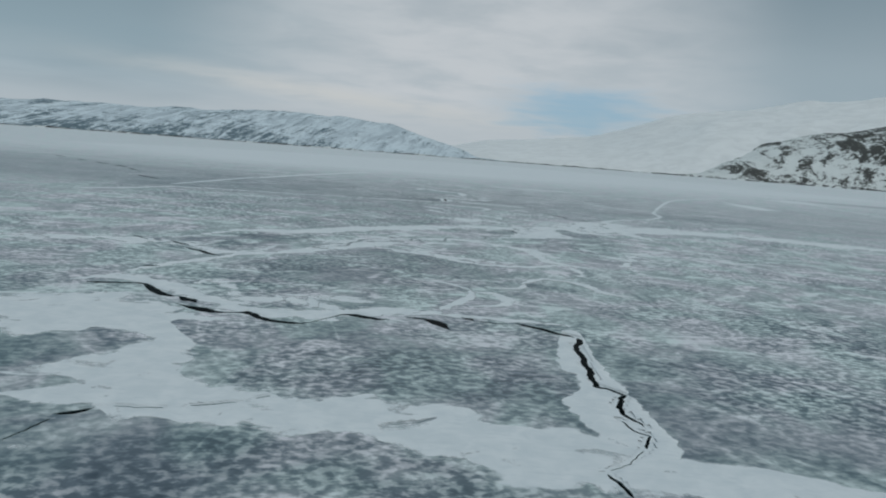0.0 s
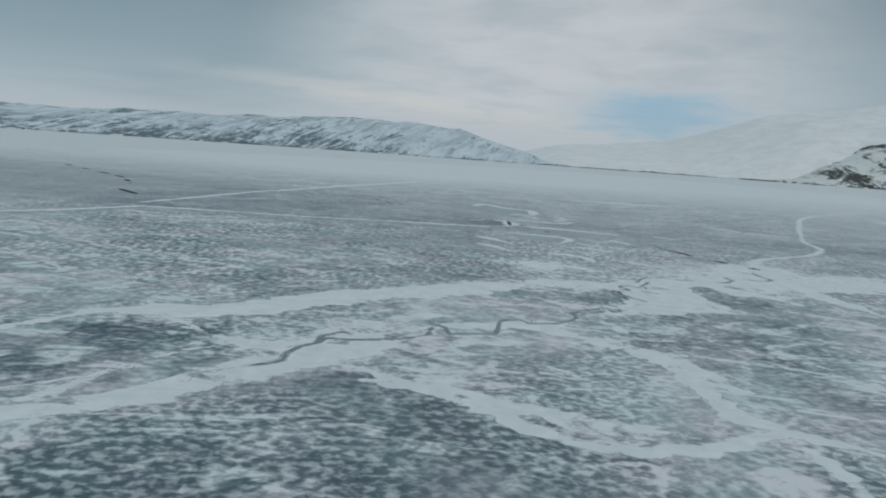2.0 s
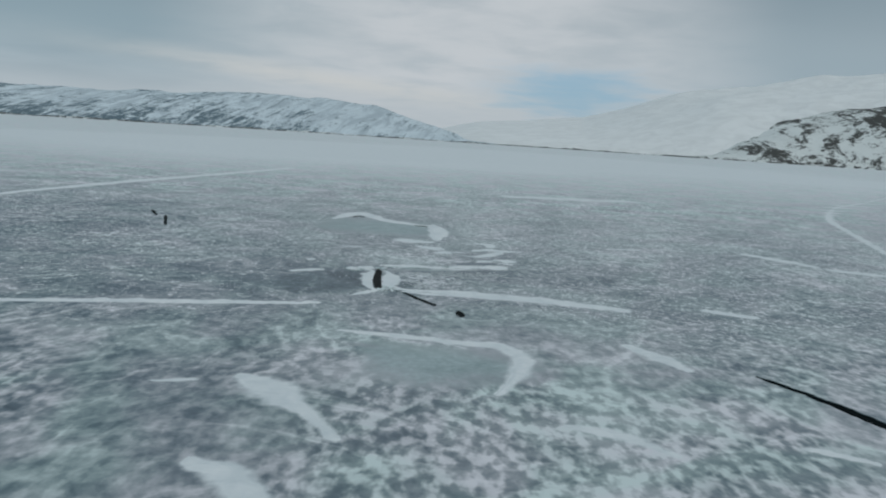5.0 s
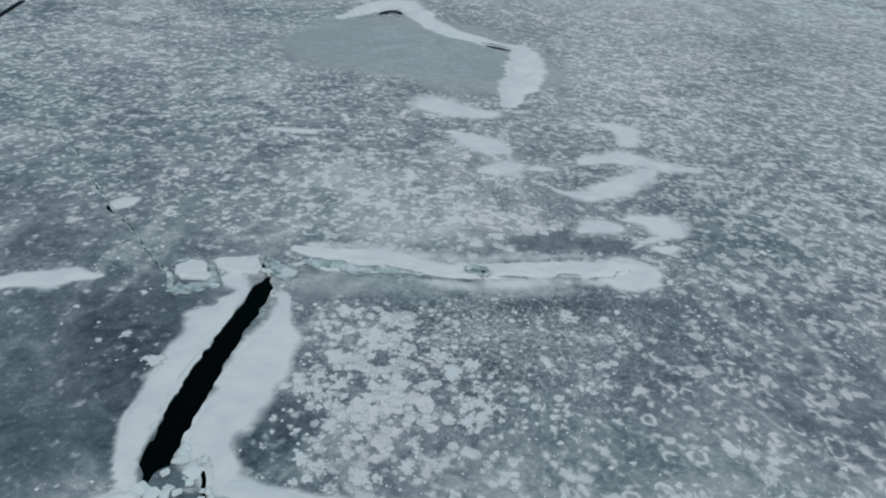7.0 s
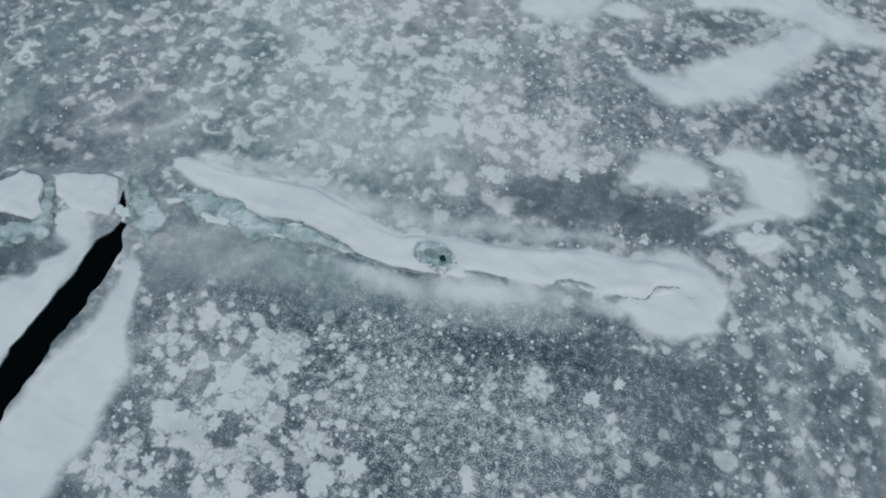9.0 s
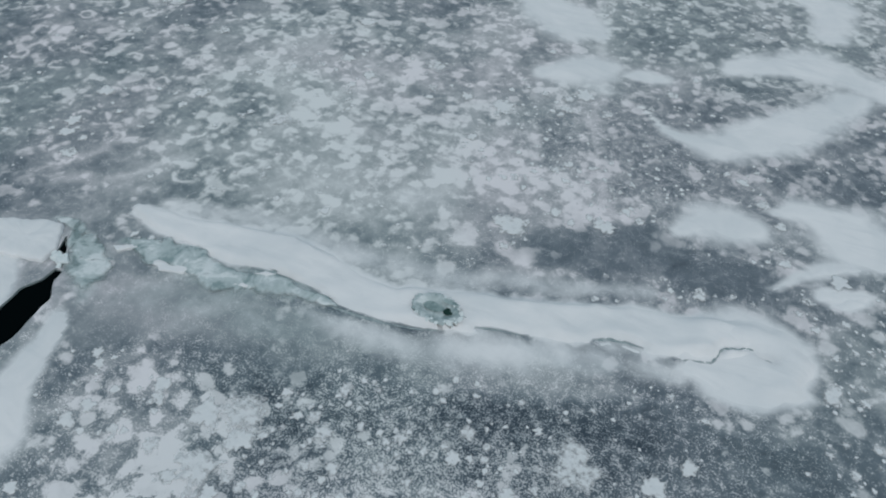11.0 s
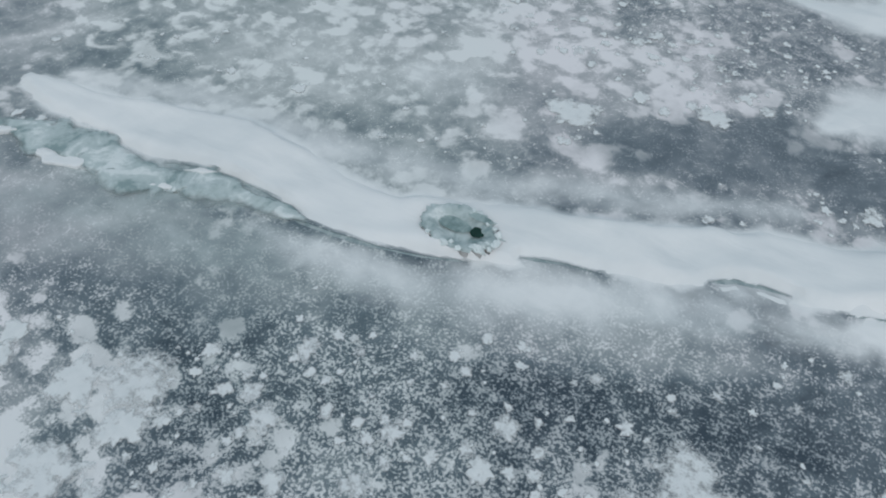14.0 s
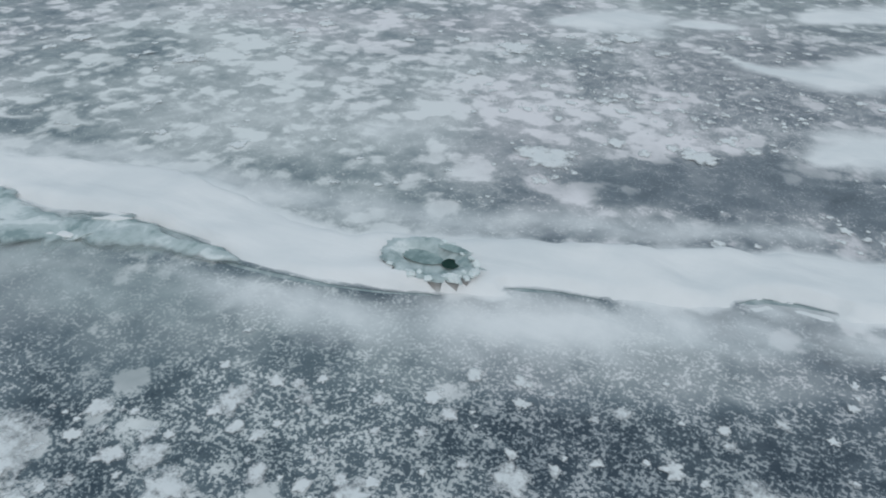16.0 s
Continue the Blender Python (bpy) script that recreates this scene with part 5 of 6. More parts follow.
def build_crack(line, dry, ring, opening):
    reach = np.hypot(*(line[-1] - line[0])[:2])
    name = "refrozen_crack" if dry else ("open_lead" if line[:, 2].max() > 0.4 and reach > 8 and line[0, 1] > 230 else "ice_crack")
    label = {"refrozen_crack": "narrow grey refrozen crack with rough snowy edges in lake ice",
             "open_lead": "wide open lead of black water between jagged ice edges",
             "ice_crack": "jagged dark open crack in snowy lake ice"}[name]
    crack = tagged(new(name), label, "ice crack", "cracks in the ice")
    middle = line[len(line) // 2]
    crack.matrix_world = pose(middle[0], middle[1], 0)
    ring, opening = ring - middle[:2], np.asarray(opening, float).reshape(-1, 3, 2) - middle[:2]
    half = len(ring) // 2
    for side in (ring[:half + 1], np.vstack([ring[half:], ring[:1]])):
        n = len(side)
        i = np.arange(n - 1)
        walls = np.vstack([np.column_stack([side, np.zeros(n)]), np.column_stack([side, np.full(n, -0.10 if dry else -0.6)])])
        part("ice_edge", mesh_of("ice_edge", walls, np.stack([i, i + 1, i + 1 + n, i + n], 1), EDGE), crack)
    if len(opening):
        spots, back = np.unique(np.round(opening.reshape(-1, 2), 5), axis=0, return_inverse=True)
        back = main_piece(back.reshape(-1, 3), len(spots))
        used, back = np.unique(back, return_inverse=True)
        spots = spots[used]
        floor = np.column_stack([spots, np.full(len(spots), -0.008 if dry else -0.06)])
        part("new_ice" if dry else "water_surface", mesh_of("crack_floor", floor, back.reshape(-1, 3), (SLUSH if line[0, 1] < 218 else PALE_SLUSH) if dry else WATER), crack,
             "grey new ice" if dry else "black still water")


for (line, dry), ring, opening in zip(CRACKS, OUTLINES, wet):
    build_crack(line, dry, ring, opening)


HOLLOW = (7.47, 245.40, 0.56, 0.37)


# ---- snow drifts: low mounds that thin out over the ice ----
def build_drift(drift, number):
    line, height, soft, cover, label = drift
    wide = line[:, 2].max() * (1.35 + soft)
    x0, x1 = line[:, 0].min() - wide, line[:, 0].max() + wide
    y0, y1 = line[:, 1].min() - wide, line[:, 1].max() + wide
    broken = any(boxed(crack[:, 0], crack[:, 1], line, wide).any() for crack, dry in CRACKS if dry)
    size = max(min(np.median(line[:, 2]) / 7, 0.22 if broken else 9), 0.07, math.sqrt((x1 - x0) * (y1 - y0) / (110000 if broken else 60000)))
    ax, ay = np.arange(x0, x1 + size, size), np.arange(y0, y1 + size, size)
    x, y = [a.ravel() for a in np.meshgrid(ax, ay)]
    c = np.zeros(len(x))
    m = near(x, y, line, True) < 2.2
    c[m] = drift_cover(x[m], y[m], drift)
    most = np.zeros((2, len(x)))
    for other, rival in enumerate(DRIFTS):
        n = boxed(x, y, rival[0], rival[0][:, 2].max() * 2.2) & (c > 0.02)
        if other != number and n.any():
            r = drift_cover(x[n], y[n], rival) * (1 - 0.001 * other)
            most[1, n] = np.maximum(most[1, n], np.minimum(most[0, n], r))
            most[0, n] = np.maximum(most[0, n], r)
    c = c * ease(c * (1 - 0.001 * number), 0.8 * most[1], most[1] + 0.04)
    torn = line[:, 1].mean() < 178
    base = (0.04 if np.median(line[:, 2]) < 0.8 else 0.5) if torn else 0.66
    gap = beyond_cracks(x, y, 0.8, False)
    bank = np.clip((gap - 0.02) / 0.5, 0.12, 1)
    core = np.clip((c - base) / (1 - base), 0, 1.2)
    swell = 1 + 0.25 * rough(x, y, 1.2 * wide / 2 + 0.3, 2, number)
    faces = grid_faces(len(ax), len(ay))
    if base < 0.1:
        z, keep = 0.004 + 0.001 * (number % 6) + 0.6 * height * core ** 1.3 * bank * swell, c[faces].max(1) > base
    else:
        z = np.where(c > base, 0.6 * height * core ** 1.7 * np.clip((gap - 0.02) / 0.5, 0.3, 1) * swell + 0.006 + 0.001 * (number % 6), -0.02 * ease(base - c, 0, 0.08))
        keep = (c[faces].max(1) > base - 0.03) & (gap[faces].min(1) > 0.1)
    keep &= np.hypot((x - HOLLOW[0]) / HOLLOW[2], (y - HOLLOW[1]) / HOLLOW[3])[faces].min(1) > 0.92
    if not keep.any():
        return
    v, f, (c,) = kept(np.stack([x, y, z], 1), faces, keep, c)
    kind_of = "snow_ridge" if "ridge" in label else ("snow_bank" if "bank" in label else "snow_drift")
    piece = pieces(f, len(v))
    sizes = np.bincount(piece)
    for one in np.flatnonzero(sizes >= max(12, 0.02 * sizes.max())):
        pv, pf, (pc,) = kept(v, f, piece == one, c)
        tagged(new(kind_of, mesh_of(kind_of, pv, pf, TORN_SNOW if torn else SNOW, [("cover", pc)])), label, "snow drift", "snow drifts on the ice")


for number, drift in enumerate(DRIFTS):
    build_drift(drift, number)


# ---- ledges and rims of wet slush along the broken snow ----
def build_slush(sheet, seed):
    """A low lumpy ribbon of grey-green slush, highest along its middle."""
    line, height, soft, cover, _ = sheet
    span = np.concatenate([[0], np.cumsum(np.hypot(*np.diff(line[:, :2], axis=0).T))])
    n, m = max(int(span[-1] / 0.06), 6), 15
    along = np.linspace(0, span[-1], n)
    mid = np.stack([np.interp(along, span, line[:, c]) for c in range(3)], 1)
    go = np.gradient(mid[:, :2], axis=0)
    go /= np.hypot(go[:, 0], go[:, 1])[:, None] + 1e-9
    across = np.linspace(-1.5, 1.5, m)
    reach = mid[:, 2, None] * across[None]
    x, y = mid[:, 0, None] - go[:, 1, None] * reach, mid[:, 1, None] + go[:, 0, None] * reach
    sway = 0.35 * mid[:, 2, None] + 0.07
    x, y = x + sway * rough(x, y, 0.45, 4, seed), y + sway * rough(x, y, 0.45, 4, seed + 1)
    ends = np.clip(np.minimum(along, span[-1] - along) / 0.3, 0, 1)[:, None]
    share = cover * (1 - ease(np.abs(across)[None] + 0.45 * rough(x, y, 0.35, 4, seed + 2), 0.45, 1.35)) * ends
    z = 0.010 + 0.001 * (seed % 5) + share * (0.35 * height + 0.03 + 0.03 * rough(x, y, 0.22, 4, seed + 5))
    v = np.stack([x.ravel(), y.ravel(), z.ravel()], 1)
    tagged(new("slush_ledge", mesh_of("slush_ledge", v, grid_faces(m, n), WET_SLUSH, [("cover", share.ravel())])), "lumpy grey-green wet slush along a broken snow edge", "slush", "slush by the lead")


for number, sheet in enumerate(SLUSHES):
    if np.median(sheet[0][:, 2]) < 0.45 and sheet[1] > 0:
        build_slush(sheet, number)


# ---- hills along the shore ----
def build_hill(name, label, mat, crest, shore, depth, rock_base, rock_low, count, rows, seed, relief=1.0, bald=0.16):
    """A hillside seen from the lake: crest is (azimuth, height) stations, shore (azimuth, distance) stations."""
    az = np.linspace(crest[0][0], crest[-1][0], count)
    top = np.interp(az, [c[0] for c in crest], [c[1] for c in crest])
    r0 = np.interp(az, [c[0] for c in shore], [c[1] for c in shore])
    s = np.linspace(0, 1, rows) ** 1.15
    A, Sv = np.meshgrid(np.radians(az), s)
    R = r0[None] + Sv * depth
    x, y = R * np.sin(A), R * np.cos(A)
    rise = np.sin(np.clip(Sv / 0.8, 0, 1) * math.pi / 2) ** 0.9 * np.where(Sv > 0.8, 1 - (Sv - 0.8) * 1.5, 1)
    gully = rough(x + y * 0.35, y * 0.45, 95, 5, seed)
    knoll = rough(x, y, 260, 4, seed + 3)
    z = top[None] * (rise * (1 + 0.10 * knoll + relief * 0.07 * gully)) + relief * np.minimum(top[None] * 0.05, 5) * gully * np.sin(np.clip(Sv / 0.8, 0, 1) * math.pi)
    z = np.where(Sv == 0, -3.0, np.maximum(z, 0.4))
    rock = np.interp(az, [c[0] for c in rock_base], [c[1] for c in rock_base])[None] + 0.10 * gully + rock_low * np.exp(-np.maximum(z, 0) / 2.2) - bald * ease(z, 12, 75)
    v = np.stack([x.ravel(), y.ravel(), z.ravel()], 1)
    tagged(new(name, mesh_of(name, v, grid_faces(count, rows), mat, [("rock", rock.ravel())])), label, "hill", kind="structure")


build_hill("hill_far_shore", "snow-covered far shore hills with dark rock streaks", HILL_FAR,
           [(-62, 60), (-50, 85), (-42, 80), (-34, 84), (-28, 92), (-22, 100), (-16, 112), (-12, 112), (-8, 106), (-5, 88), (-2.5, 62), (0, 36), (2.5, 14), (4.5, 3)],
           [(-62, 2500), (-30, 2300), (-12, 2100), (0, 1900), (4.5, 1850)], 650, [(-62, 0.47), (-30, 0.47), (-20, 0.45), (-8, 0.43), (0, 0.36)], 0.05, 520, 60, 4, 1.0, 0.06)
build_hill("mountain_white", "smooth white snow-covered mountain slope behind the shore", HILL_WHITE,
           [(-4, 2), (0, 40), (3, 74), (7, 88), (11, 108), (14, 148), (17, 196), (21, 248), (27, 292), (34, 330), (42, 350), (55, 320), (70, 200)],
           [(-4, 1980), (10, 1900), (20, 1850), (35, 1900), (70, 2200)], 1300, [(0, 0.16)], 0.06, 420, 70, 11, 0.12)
build_hill("hill_rocky_shore", "steep rocky shore hillside patched with white snow", HILL_NEAR,
           [(18, 2), (20, 18), (22, 62), (24, 92), (27, 118), (30, 140), (34, 168), (40, 190), (50, 180), (66, 90)],
           [(18, 1760), (35, 1740), (66, 1900)], 520, [(18, 0.36), (21, 0.42), (24, 0.475), (29, 0.525)], 0.0, 360, 60, 21, 1.0, 0.02)


# ---- the dark rocky shoreline below the hills ----
def build_shore(stations, rows_of=((0, -0.5), (3, 0.5), (7, 0.85), (14, 1.0), (26, 0.6), (40, -0.3))):
    az = np.linspace(stations[0][0], stations[-1][0], 900)
    r0 = np.interp(az, [c[0] for c in stations], [c[1] for c in stations])
    tall = np.interp(az, [c[0] for c in stations], [c[2] for c in stations])
    tall = 0.6 * tall * np.clip(1.0 + 0.9 * rough(az, az * 0, 0.7, 4, 31), 0.15, 2.2)
    a = np.radians(az)
    v = [np.stack([(r0 + d) * np.sin(a), (r0 + d) * np.cos(a), tall * h], 1) for d, h in rows_of]
    rock = np.full(len(az) * len(rows_of), 0.53)
    tagged(new("shore", mesh_of("shore", np.vstack(v), grid_faces(len(az), len(rows_of)), HILL_NEAR, [("rock", rock)])), "dark rocky shoreline between lake ice and snow hills", "shore", kind="structure")


build_shore([(-62, 2460, 5), (-30, 2260, 5), (-12, 2060, 4.5), (0, 1860, 3.5), (6, 1810, 3.0), (12, 1780, 3.5), (18, 1720, 4.5), (35, 1700, 6), (66, 1860, 6)])


# ---- frost flowers: low white clumps scattered over the ice round the lead ----
def build_frost(count, seed):
    """Lobed clumps by the lead and fine specks below the ridge."""
    rng = np.random.RandomState(seed)
    x, y = rng.uniform(-18, 34, count), rng.uniform(222, 274, count)
    fr, calm = frost_and_sheen_at(x, y)
    open_ice = (snow_at(x, y) < 0.2) & (beyond_cracks(x, y, 1.0) > 0.4)
    clumpy = np.exp(-((x - 4.6) / 3.6) ** 2 - ((y - 237.2) / 4.2) ** 2)
    fine = np.exp(-((x - 12) / 6) ** 2 - ((y - 247) / 6) ** 2)
    rim = ease(x, -18, -12) * (1 - ease(x, 26, 34)) * ease(y, 222, 228) * (1 - ease(y, 262, 274))
    draw = rng.uniform(0, 1, count)
    style = np.where(draw < 0.8 * clumpy + 0.06, 0, 1)
    some = draw < 1.1 * clumpy + fine + 0.12 + grit_at(x, y)
    crowd = 0.42 + 0.62 * rough(x, y, 2.8, 3, 12) + 0.35 * rough(x, y, 0.9, 2, 15) + (fr - 0.5) * 0.9 - calm + 0.55 * clumpy
    ask = np.where(style == 0, rng.uniform(0.2, 2.6, count), rng.uniform(0.2, 1.1, count))
    pick = open_ice & (crowd * rim > ask) & (some | (style == 0))
    x, y, style = x[pick], y[pick], style[pick]
    n, k = len(x), 22
    r = np.where(style == 0, np.clip(rng.lognormal(-1.75, 0.50, n), 0.07, 0.50), np.clip(rng.lognormal(-2.75, 0.5, n), 0.03, 0.3))
    order = np.argsort(-r)
    x, y, style, r = x[order], y[order], style[order], r[order]
    apart, free = np.ones(n, bool), np.where(style == 0, 0.62, 0.8)
    for i in range(n):
        if apart[i]:
            apart[i + 1:] &= np.hypot(x[i + 1:] - x[i], y[i + 1:] - y[i]) > free[i] * (r[i] + r[i + 1:])
    x, y, style, r = x[apart], y[apart], style[apart], r[apart]
    # the broad plates below the ridge
    for px, py, pr in ((11.4, 243.35, 0.62), (10.55, 243.7, 0.13), (8.2, 242.3, 0.20), (12.9, 243.6, 0.30), (13.4, 244.3, 0.22), (10.0, 249.9, 0.34), (5.3, 241.3, 0.42), (4.6, 241.0, 0.36), (9.3, 242.4, 0.18)):
        x, y, style, r = np.append(x, px), np.append(y, py), np.append(style, 0), np.append(r, pr)
    n = len(x)
    turn = np.linspace(0, 2 * math.pi, k, endpoint=False)[None] + rng.uniform(0, 6, (n, 1))
    lobes = 1 + sum(rng.uniform(0.02, 0.16, (n, 1)) * np.sin(w * turn + rng.uniform(0, 6, (n, 1))) for w in (2, 3, 5, 7))
    out = r[:, None] * lobes * rng.uniform(0.82, 1.18, (n, k))
    rise = np.clip(r * 0.05, 0.004, 0.018)
    ring = lambda s, z: np.stack([x[:, None] + out * s * np.cos(turn), y[:, None] + out * s * np.sin(turn), z[:, None] + 0 * out], 2)
    base = rng.uniform(0.003, 0.012, n)
    pts = np.concatenate([ring(1.0, base), ring(0.74, base + rise), ring(0.44, base + 1.1 * rise), np.stack([x, y, base + 1.2 * rise], 1)[:, None]], 1)
    band = np.array([[0.0, 0.62, 1.0, 1.1], [0.0, 0.50, 0.85, 0.95]])[style]
    band = band * rng.uniform(0.7, 1.1, (n, 1))
    patchy = 1 + 0.35 * rng.uniform(-1, 1, (n, k))
    cover = np.concatenate([np.zeros((n, k)), band[:, 1:2] * patchy, band[:, 2:3] + np.zeros((n, k)), band[:, 3:4]], 1)
    i, j = np.arange(k), (np.arange(k) + 1) % k
    one = [np.stack([i, j, j + k], 1), np.stack([i, j + k, i + k], 1), np.stack([i + k, j + k, j + 2 * k], 1), np.stack([i + k, j + 2 * k, i + 2 * k], 1), np.stack([i + 2 * k, j + 2 * k, 0 * i + 3 * k], 1)]
    faces = (np.arange(n)[:, None, None] * (3 * k + 1) + np.concatenate(one)[None]).reshape(-1, 3)
    ob = new("frost_flowers", mesh_of("frost_flowers", pts.reshape(-1, 3), faces, FROST, [("cover", cover.ravel())]))
    tagged(ob, "small white frost flower clumps scattered over dark ice", "frost", kind="stuff")


build_frost(76000, 5)


# ---- the breathing hole in the snow ridge ----
def build_hole(x, y, across, deep):
    """A bowl of wet slush sunk in the ridge, with a pool of dark water and a crumbled rim."""
    k, rings = 72, 12
    a = np.linspace(0, 2 * math.pi, k, endpoint=False)
    east = ease(np.cos(a - 0.25), 0.0, 0.6)
    edge = 1 + 0.11 * rough(np.cos(a) * 2, np.sin(a) * 2, 0.35, 4, 4) + 0.15 * east * np.sign(np.sin(a * 17)) * TABLE[np.arange(k) % 256, 5]
    pts = []
    for r in np.linspace(0, 1.12, rings + 1)[1:]:
        px, py = across * r * edge * np.cos(a), deep * r * edge * np.sin(a)
        bowl = 0.07 + 0.085 * ease(r, 0.45, 1.0) - 0.02 * ease(r, 1.0, 1.12)
        lumps = 0.022 * rough(px, py, 0.16, 3, 2) * ease(r, 0.1, 0.5) + 0.03 * east * ease(r, 0.6, 0.95) * TABLE[(np.arange(k) // 2) % 256, 9]
        pts.append(np.stack([px, py, np.maximum(bowl + lumps, 0.03)], 1))
    pts = np.vstack(pts + [[[0, 0, 0.07]]])
    faces = []
    for r in range(rings - 1):
        for i in range(k):
            j = (i + 1) % k
            faces += [(r * k + i, r * k + k + i, r * k + k + j), (r * k + i, r * k + k + j, r * k + j)]
    faces += [(rings * k, i, (i + 1) % k) for i in range(k)]
    cover = np.repeat(1.3 - 0.75 * ease(np.linspace(0, 1.12, rings), 0.85, 1.12), k).tolist() + [1.3]
    hole = tagged(new("breathing_hole"), "round breathing hole in a grey slush hollow on the snow ridge", "ice hole")
    hole.matrix_world = pose(x, y, 0)
    part("slush_bowl", mesh_of("slush_bowl", pts, faces, WET_SLUSH, [("cover", cover)]), hole, "wet grey-green slush bowl")
    b = np.linspace(0, 2 * math.pi, 24, endpoint=False)
    for name, label, mat, cx, cy, rx, ry, z in (("water_surface", "dark green-black water", DARK_HOLE, 0.23, 0.06, 0.105, 0.10, 0.095), ("slush_hollow", "shallow grey-green hollow in the slush", MELT, 0.16, 0.29, 0.20, 0.07, 0.150),
                                                # this one is added: a grey dip in place of an unbuilt seal
                                                ("slush_hollow", "shallow grey-green hollow in the slush", MELT, -0.13, 0.05, 0.26, 0.13, 0.092)):
        wob = 1 + 0.22 * rough(np.cos(b) + cx, np.sin(b) + cy, 0.4, 3, 9)
        disc = np.vstack([np.stack([cx + rx * wob * np.cos(b), cy + ry * wob * np.sin(b), 0 * b + z], 1), [[cx, cy, z]]])
        part(name, mesh_of(name, disc, [(24, i, (i + 1) % 24) for i in range(24)], mat), hole, label)
    rng = random.Random(12)
    shapes = [ice_chunk(40 + i) for i in range(3)]
    for i in range(26):
        t = rng.uniform(-0.9, 1.6) if i < 20 else rng.uniform(-2.4, -1.2)
        reach, size = rng.uniform(0.80, 1.10), rng.uniform(0.018, 0.052)
        chip = part("ice_chip", shapes[i % 3], hole)
        chip.matrix_basis = pose(across * reach * math.cos(t), deep * reach * math.sin(t), 0.150, rng.uniform(-25, 25), rng.uniform(-25, 25), rng.uniform(0, 360)) @ Matrix.Diagonal((size, size, size, 1))


def ice_chunk(seed):
    """A small angular slab of broken ice."""
    rng = random.Random(seed)
    bm = bmesh.new()
    bmesh.ops.create_cube(bm, size=2.0)
    bmesh.ops.bevel(bm, geom=list(bm.edges), offset=0.35, segments=1, affect="EDGES")
    for vert in bm.verts:
        vert.co += Vector((rng.uniform(-0.22, 0.22), rng.uniform(-0.22, 0.22), rng.uniform(-0.12, 0.12)))
        vert.co.z *= 0.42
        vert.co.x *= 1.2
    me = bpy.data.meshes.new("ice_chunk")
    bm.to_mesh(me)
    bm.free()
    me.materials.append(CHUNK)
    return me


build_hole(*HOLLOW)


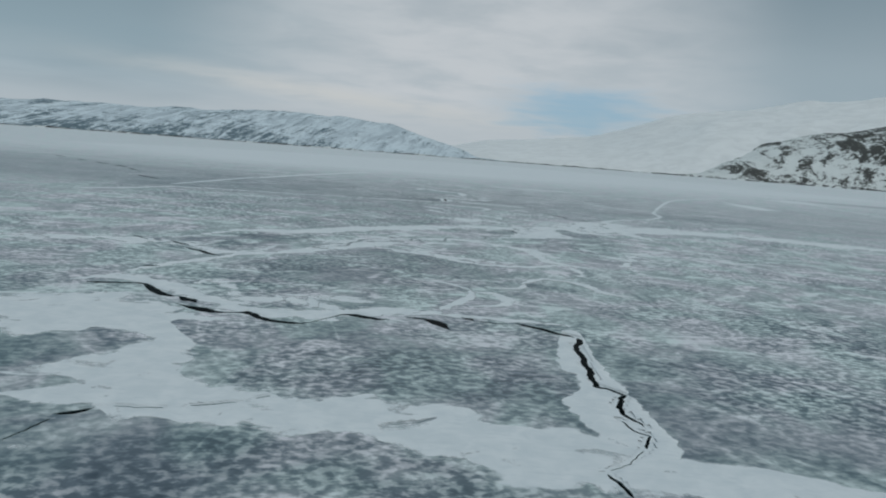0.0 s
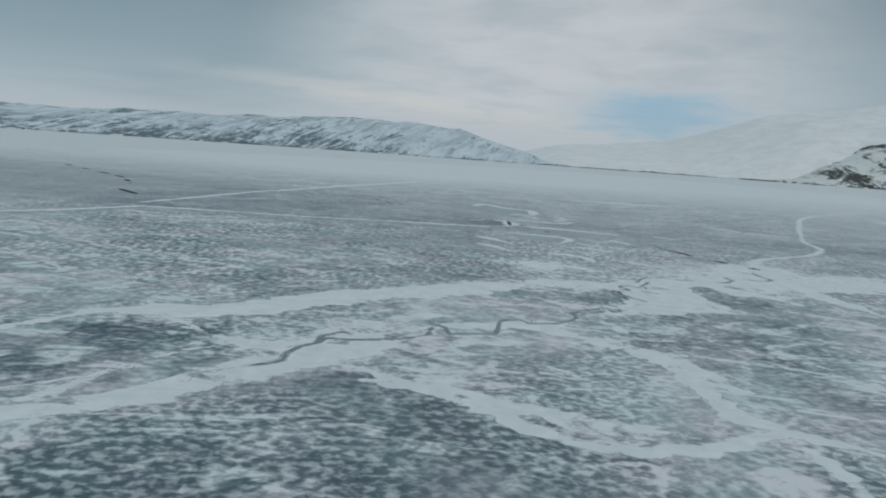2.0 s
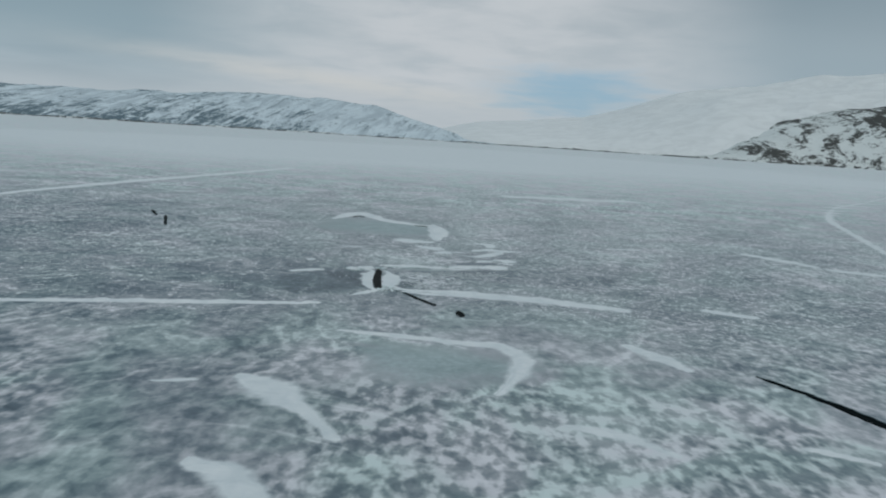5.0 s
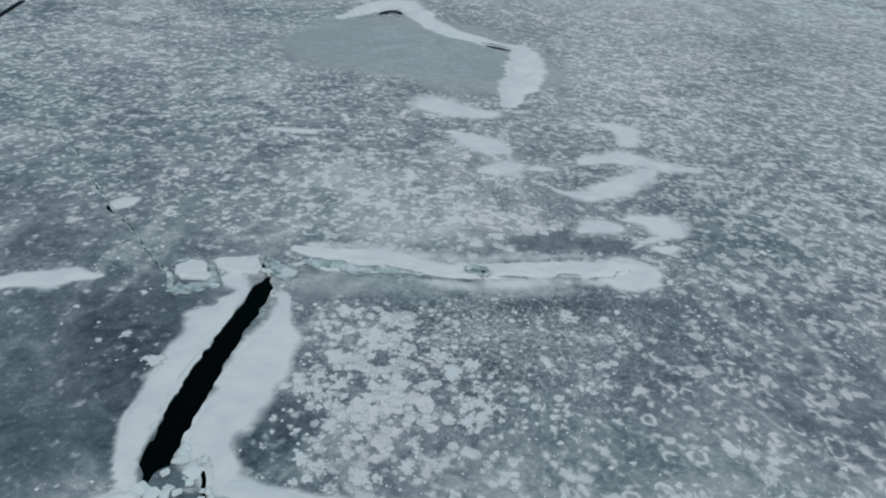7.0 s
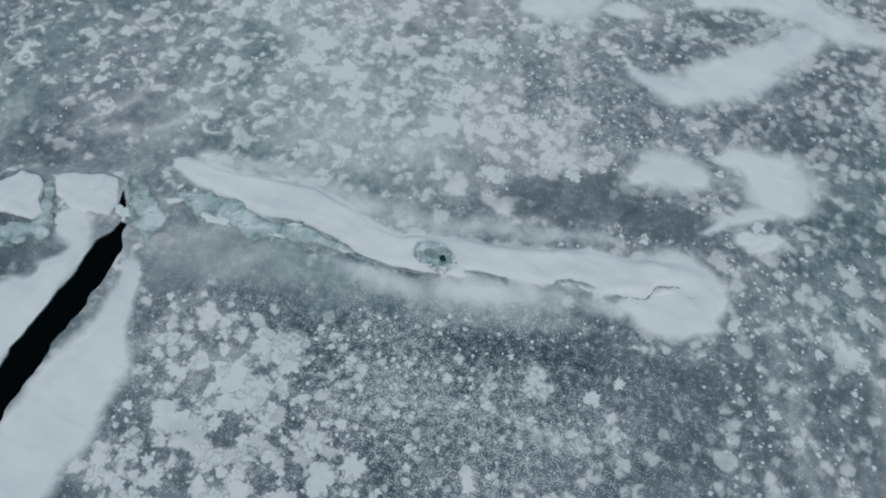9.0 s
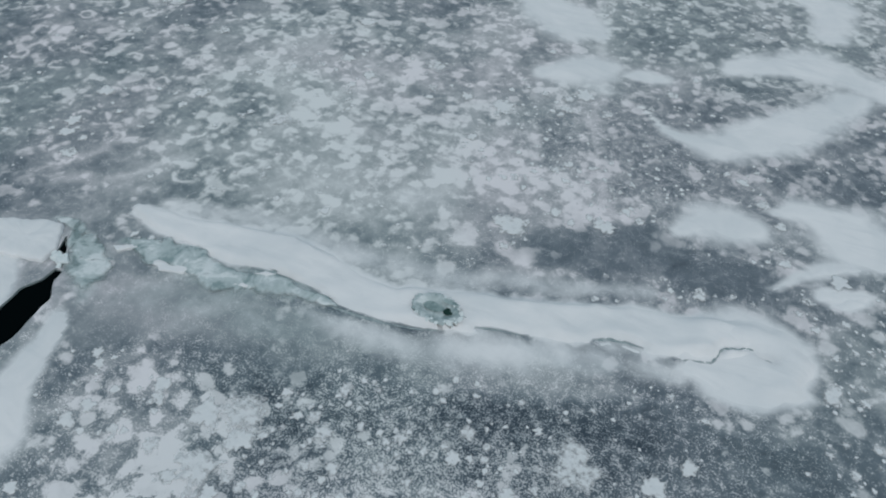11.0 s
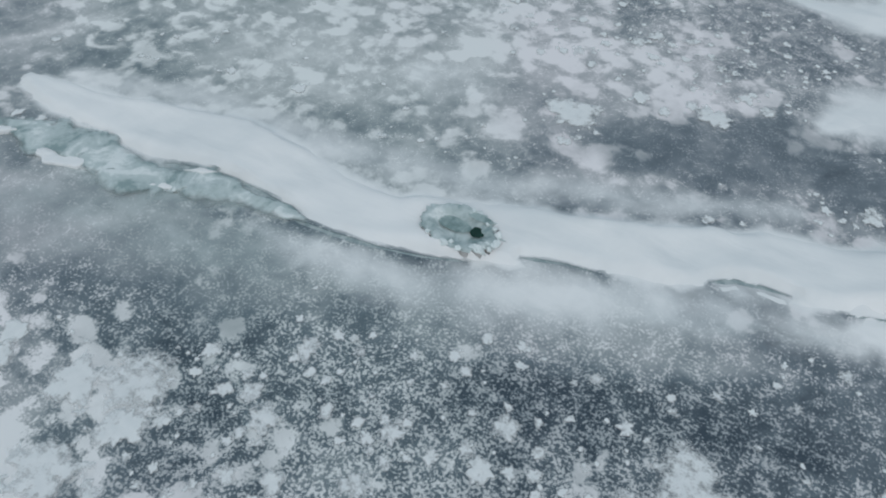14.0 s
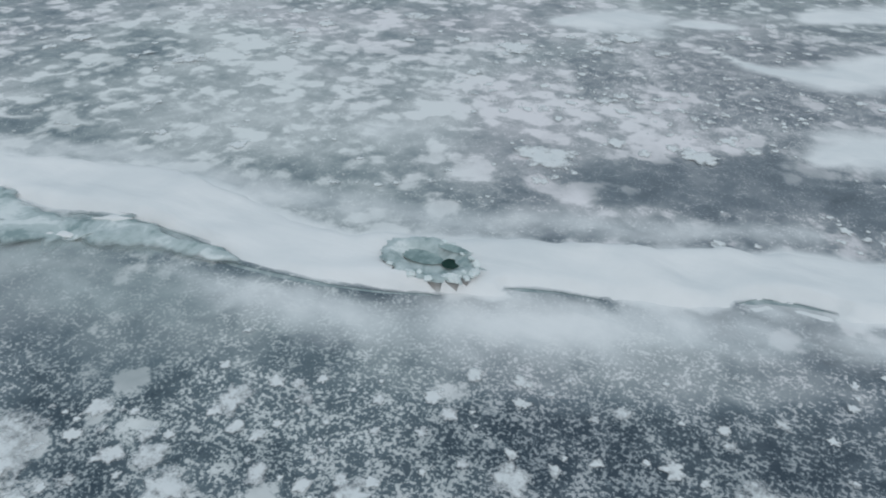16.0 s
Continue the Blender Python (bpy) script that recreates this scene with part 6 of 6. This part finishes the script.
# ---- broken snow slabs at the head of the lead ----
def snow_slab(outline, thick, seed):
    """A thick slab of packed snow with a crumbled rim and a gently uneven top."""
    p = np.array(outline, float)
    middle = p.mean(0)
    ring = []
    for a, b in zip(p, np.roll(p, -1, 0)):
        n = max(int(np.hypot(*(b - a)) / 0.045), 2)
        ring += [a + (b - a) * t for t in np.arange(n) / n]
    ring = np.array(ring) - middle
    k = len(ring)
    out = ring / (np.hypot(ring[:, 0], ring[:, 1])[:, None] + 1e-9)
    ring = ring + out * (0.06 * rough(ring[:, 0], ring[:, 1], 0.22, 4, seed))[:, None]
    rows = []
    for scale, z in ((1.0, -0.01), (1.0, 0.55 * thick), (0.975, 0.9 * thick), (0.93, thick), (0.75, 1.05 * thick), (0.5, 1.1 * thick), (0.25, 1.1 * thick)):
        flat = ring * scale
        rows.append(np.column_stack([flat, np.full(k, z) + (z > 0) * 0.05 * rough(flat[:, 0], flat[:, 1], 0.3, 3, seed + 2)]))
    v = np.vstack(rows + [[[0, 0, 1.1 * thick]]])
    faces = []
    for r in range(len(rows) - 1):
        for i in range(k):
            j = (i + 1) % k
            faces += [(r * k + i, r * k + j, r * k + k + j), (r * k + i, r * k + k + j, r * k + k + i)]
    last = (len(rows) - 1) * k
    faces += [(last + i, last + (i + 1) % k, len(v) - 1) for i in range(k)]
    slab = tagged(new("snow_slab", mesh_of("snow_slab", v, faces, SNOW)), "broken white snow slab in grey slush beside the open lead", "snow slab", "snow slabs by the lead")
    slab.matrix_world = pose(middle[0], middle[1], 0)


snow_slab([(-4.35, 241.33), (-4.61, 241.82), (-4.27, 242.33), (-3.77, 242.51), (-3.37, 242.23), (-3.24, 241.82), (-2.82, 241.59), (-2.93, 241.27), (-3.46, 241.13), (-3.91, 241.09)], 0.13, 1)
snow_slab([(-2.97, 242.22), (-3.36, 242.69), (-2.91, 243.02), (-2.14, 243.38), (-1.71, 243.40), (-1.28, 242.78), (-1.26, 242.33), (-1.8, 242.20), (-2.39, 242.05)], 0.13, 4)

snow_slab([(0.70, 243.50), (0.83, 243.62), (1.26, 243.68), (1.60, 243.78), (1.86, 243.76), (1.74, 243.58), (1.26, 243.46)], 0.05, 7)
snow_slab([(-0.30, 243.46), (-0.10, 243.60), (0.23, 243.76), (0.33, 243.72), (-0.01, 243.43)], 0.05, 8)
snow_slab([(3.00, 243.86), (3.14, 244.02), (3.37, 244.11), (3.33, 243.94)], 0.06, 9)
snow_slab([(3.20, 244.36), (3.42, 244.50), (3.68, 244.57), (3.50, 244.44)], 0.07, 10)


# ---- broken ice at the ends of the lead ----
def scatter_chunks(spots, count, seed):
    rng = random.Random(seed)
    shapes = [ice_chunk(i) for i in range(5)]
    for _ in range(count):
        x, y, spread, size = spots[rng.randrange(len(spots))]
        r = size * rng.uniform(0.45, 1.25)
        ob = new("ice_chunk", shapes[rng.randrange(5)])
        ob.matrix_world = pose(x + rng.gauss(0, spread), y + rng.gauss(0, spread), 0.05 + 0.3 * r, rng.uniform(-20, 20), rng.uniform(-20, 20), rng.uniform(0, 360)) @ Matrix.Diagonal((r, r, r, 1))
        tagged(ob, "broken white ice chunk at the edge of the open lead", "ice chunk", "broken ice by the lead")


scatter_chunks([(0.93, 231.66, 0.38, 0.14), (1.15, 232.42, 0.35, 0.15), (0.85, 232.82, 0.22, 0.12), (-0.97, 242.57, 0.10, 0.08), (2.06, 231.82, 0.15, 0.08), (1.50, 232.49, 0.10, 0.07)], 46, 3)
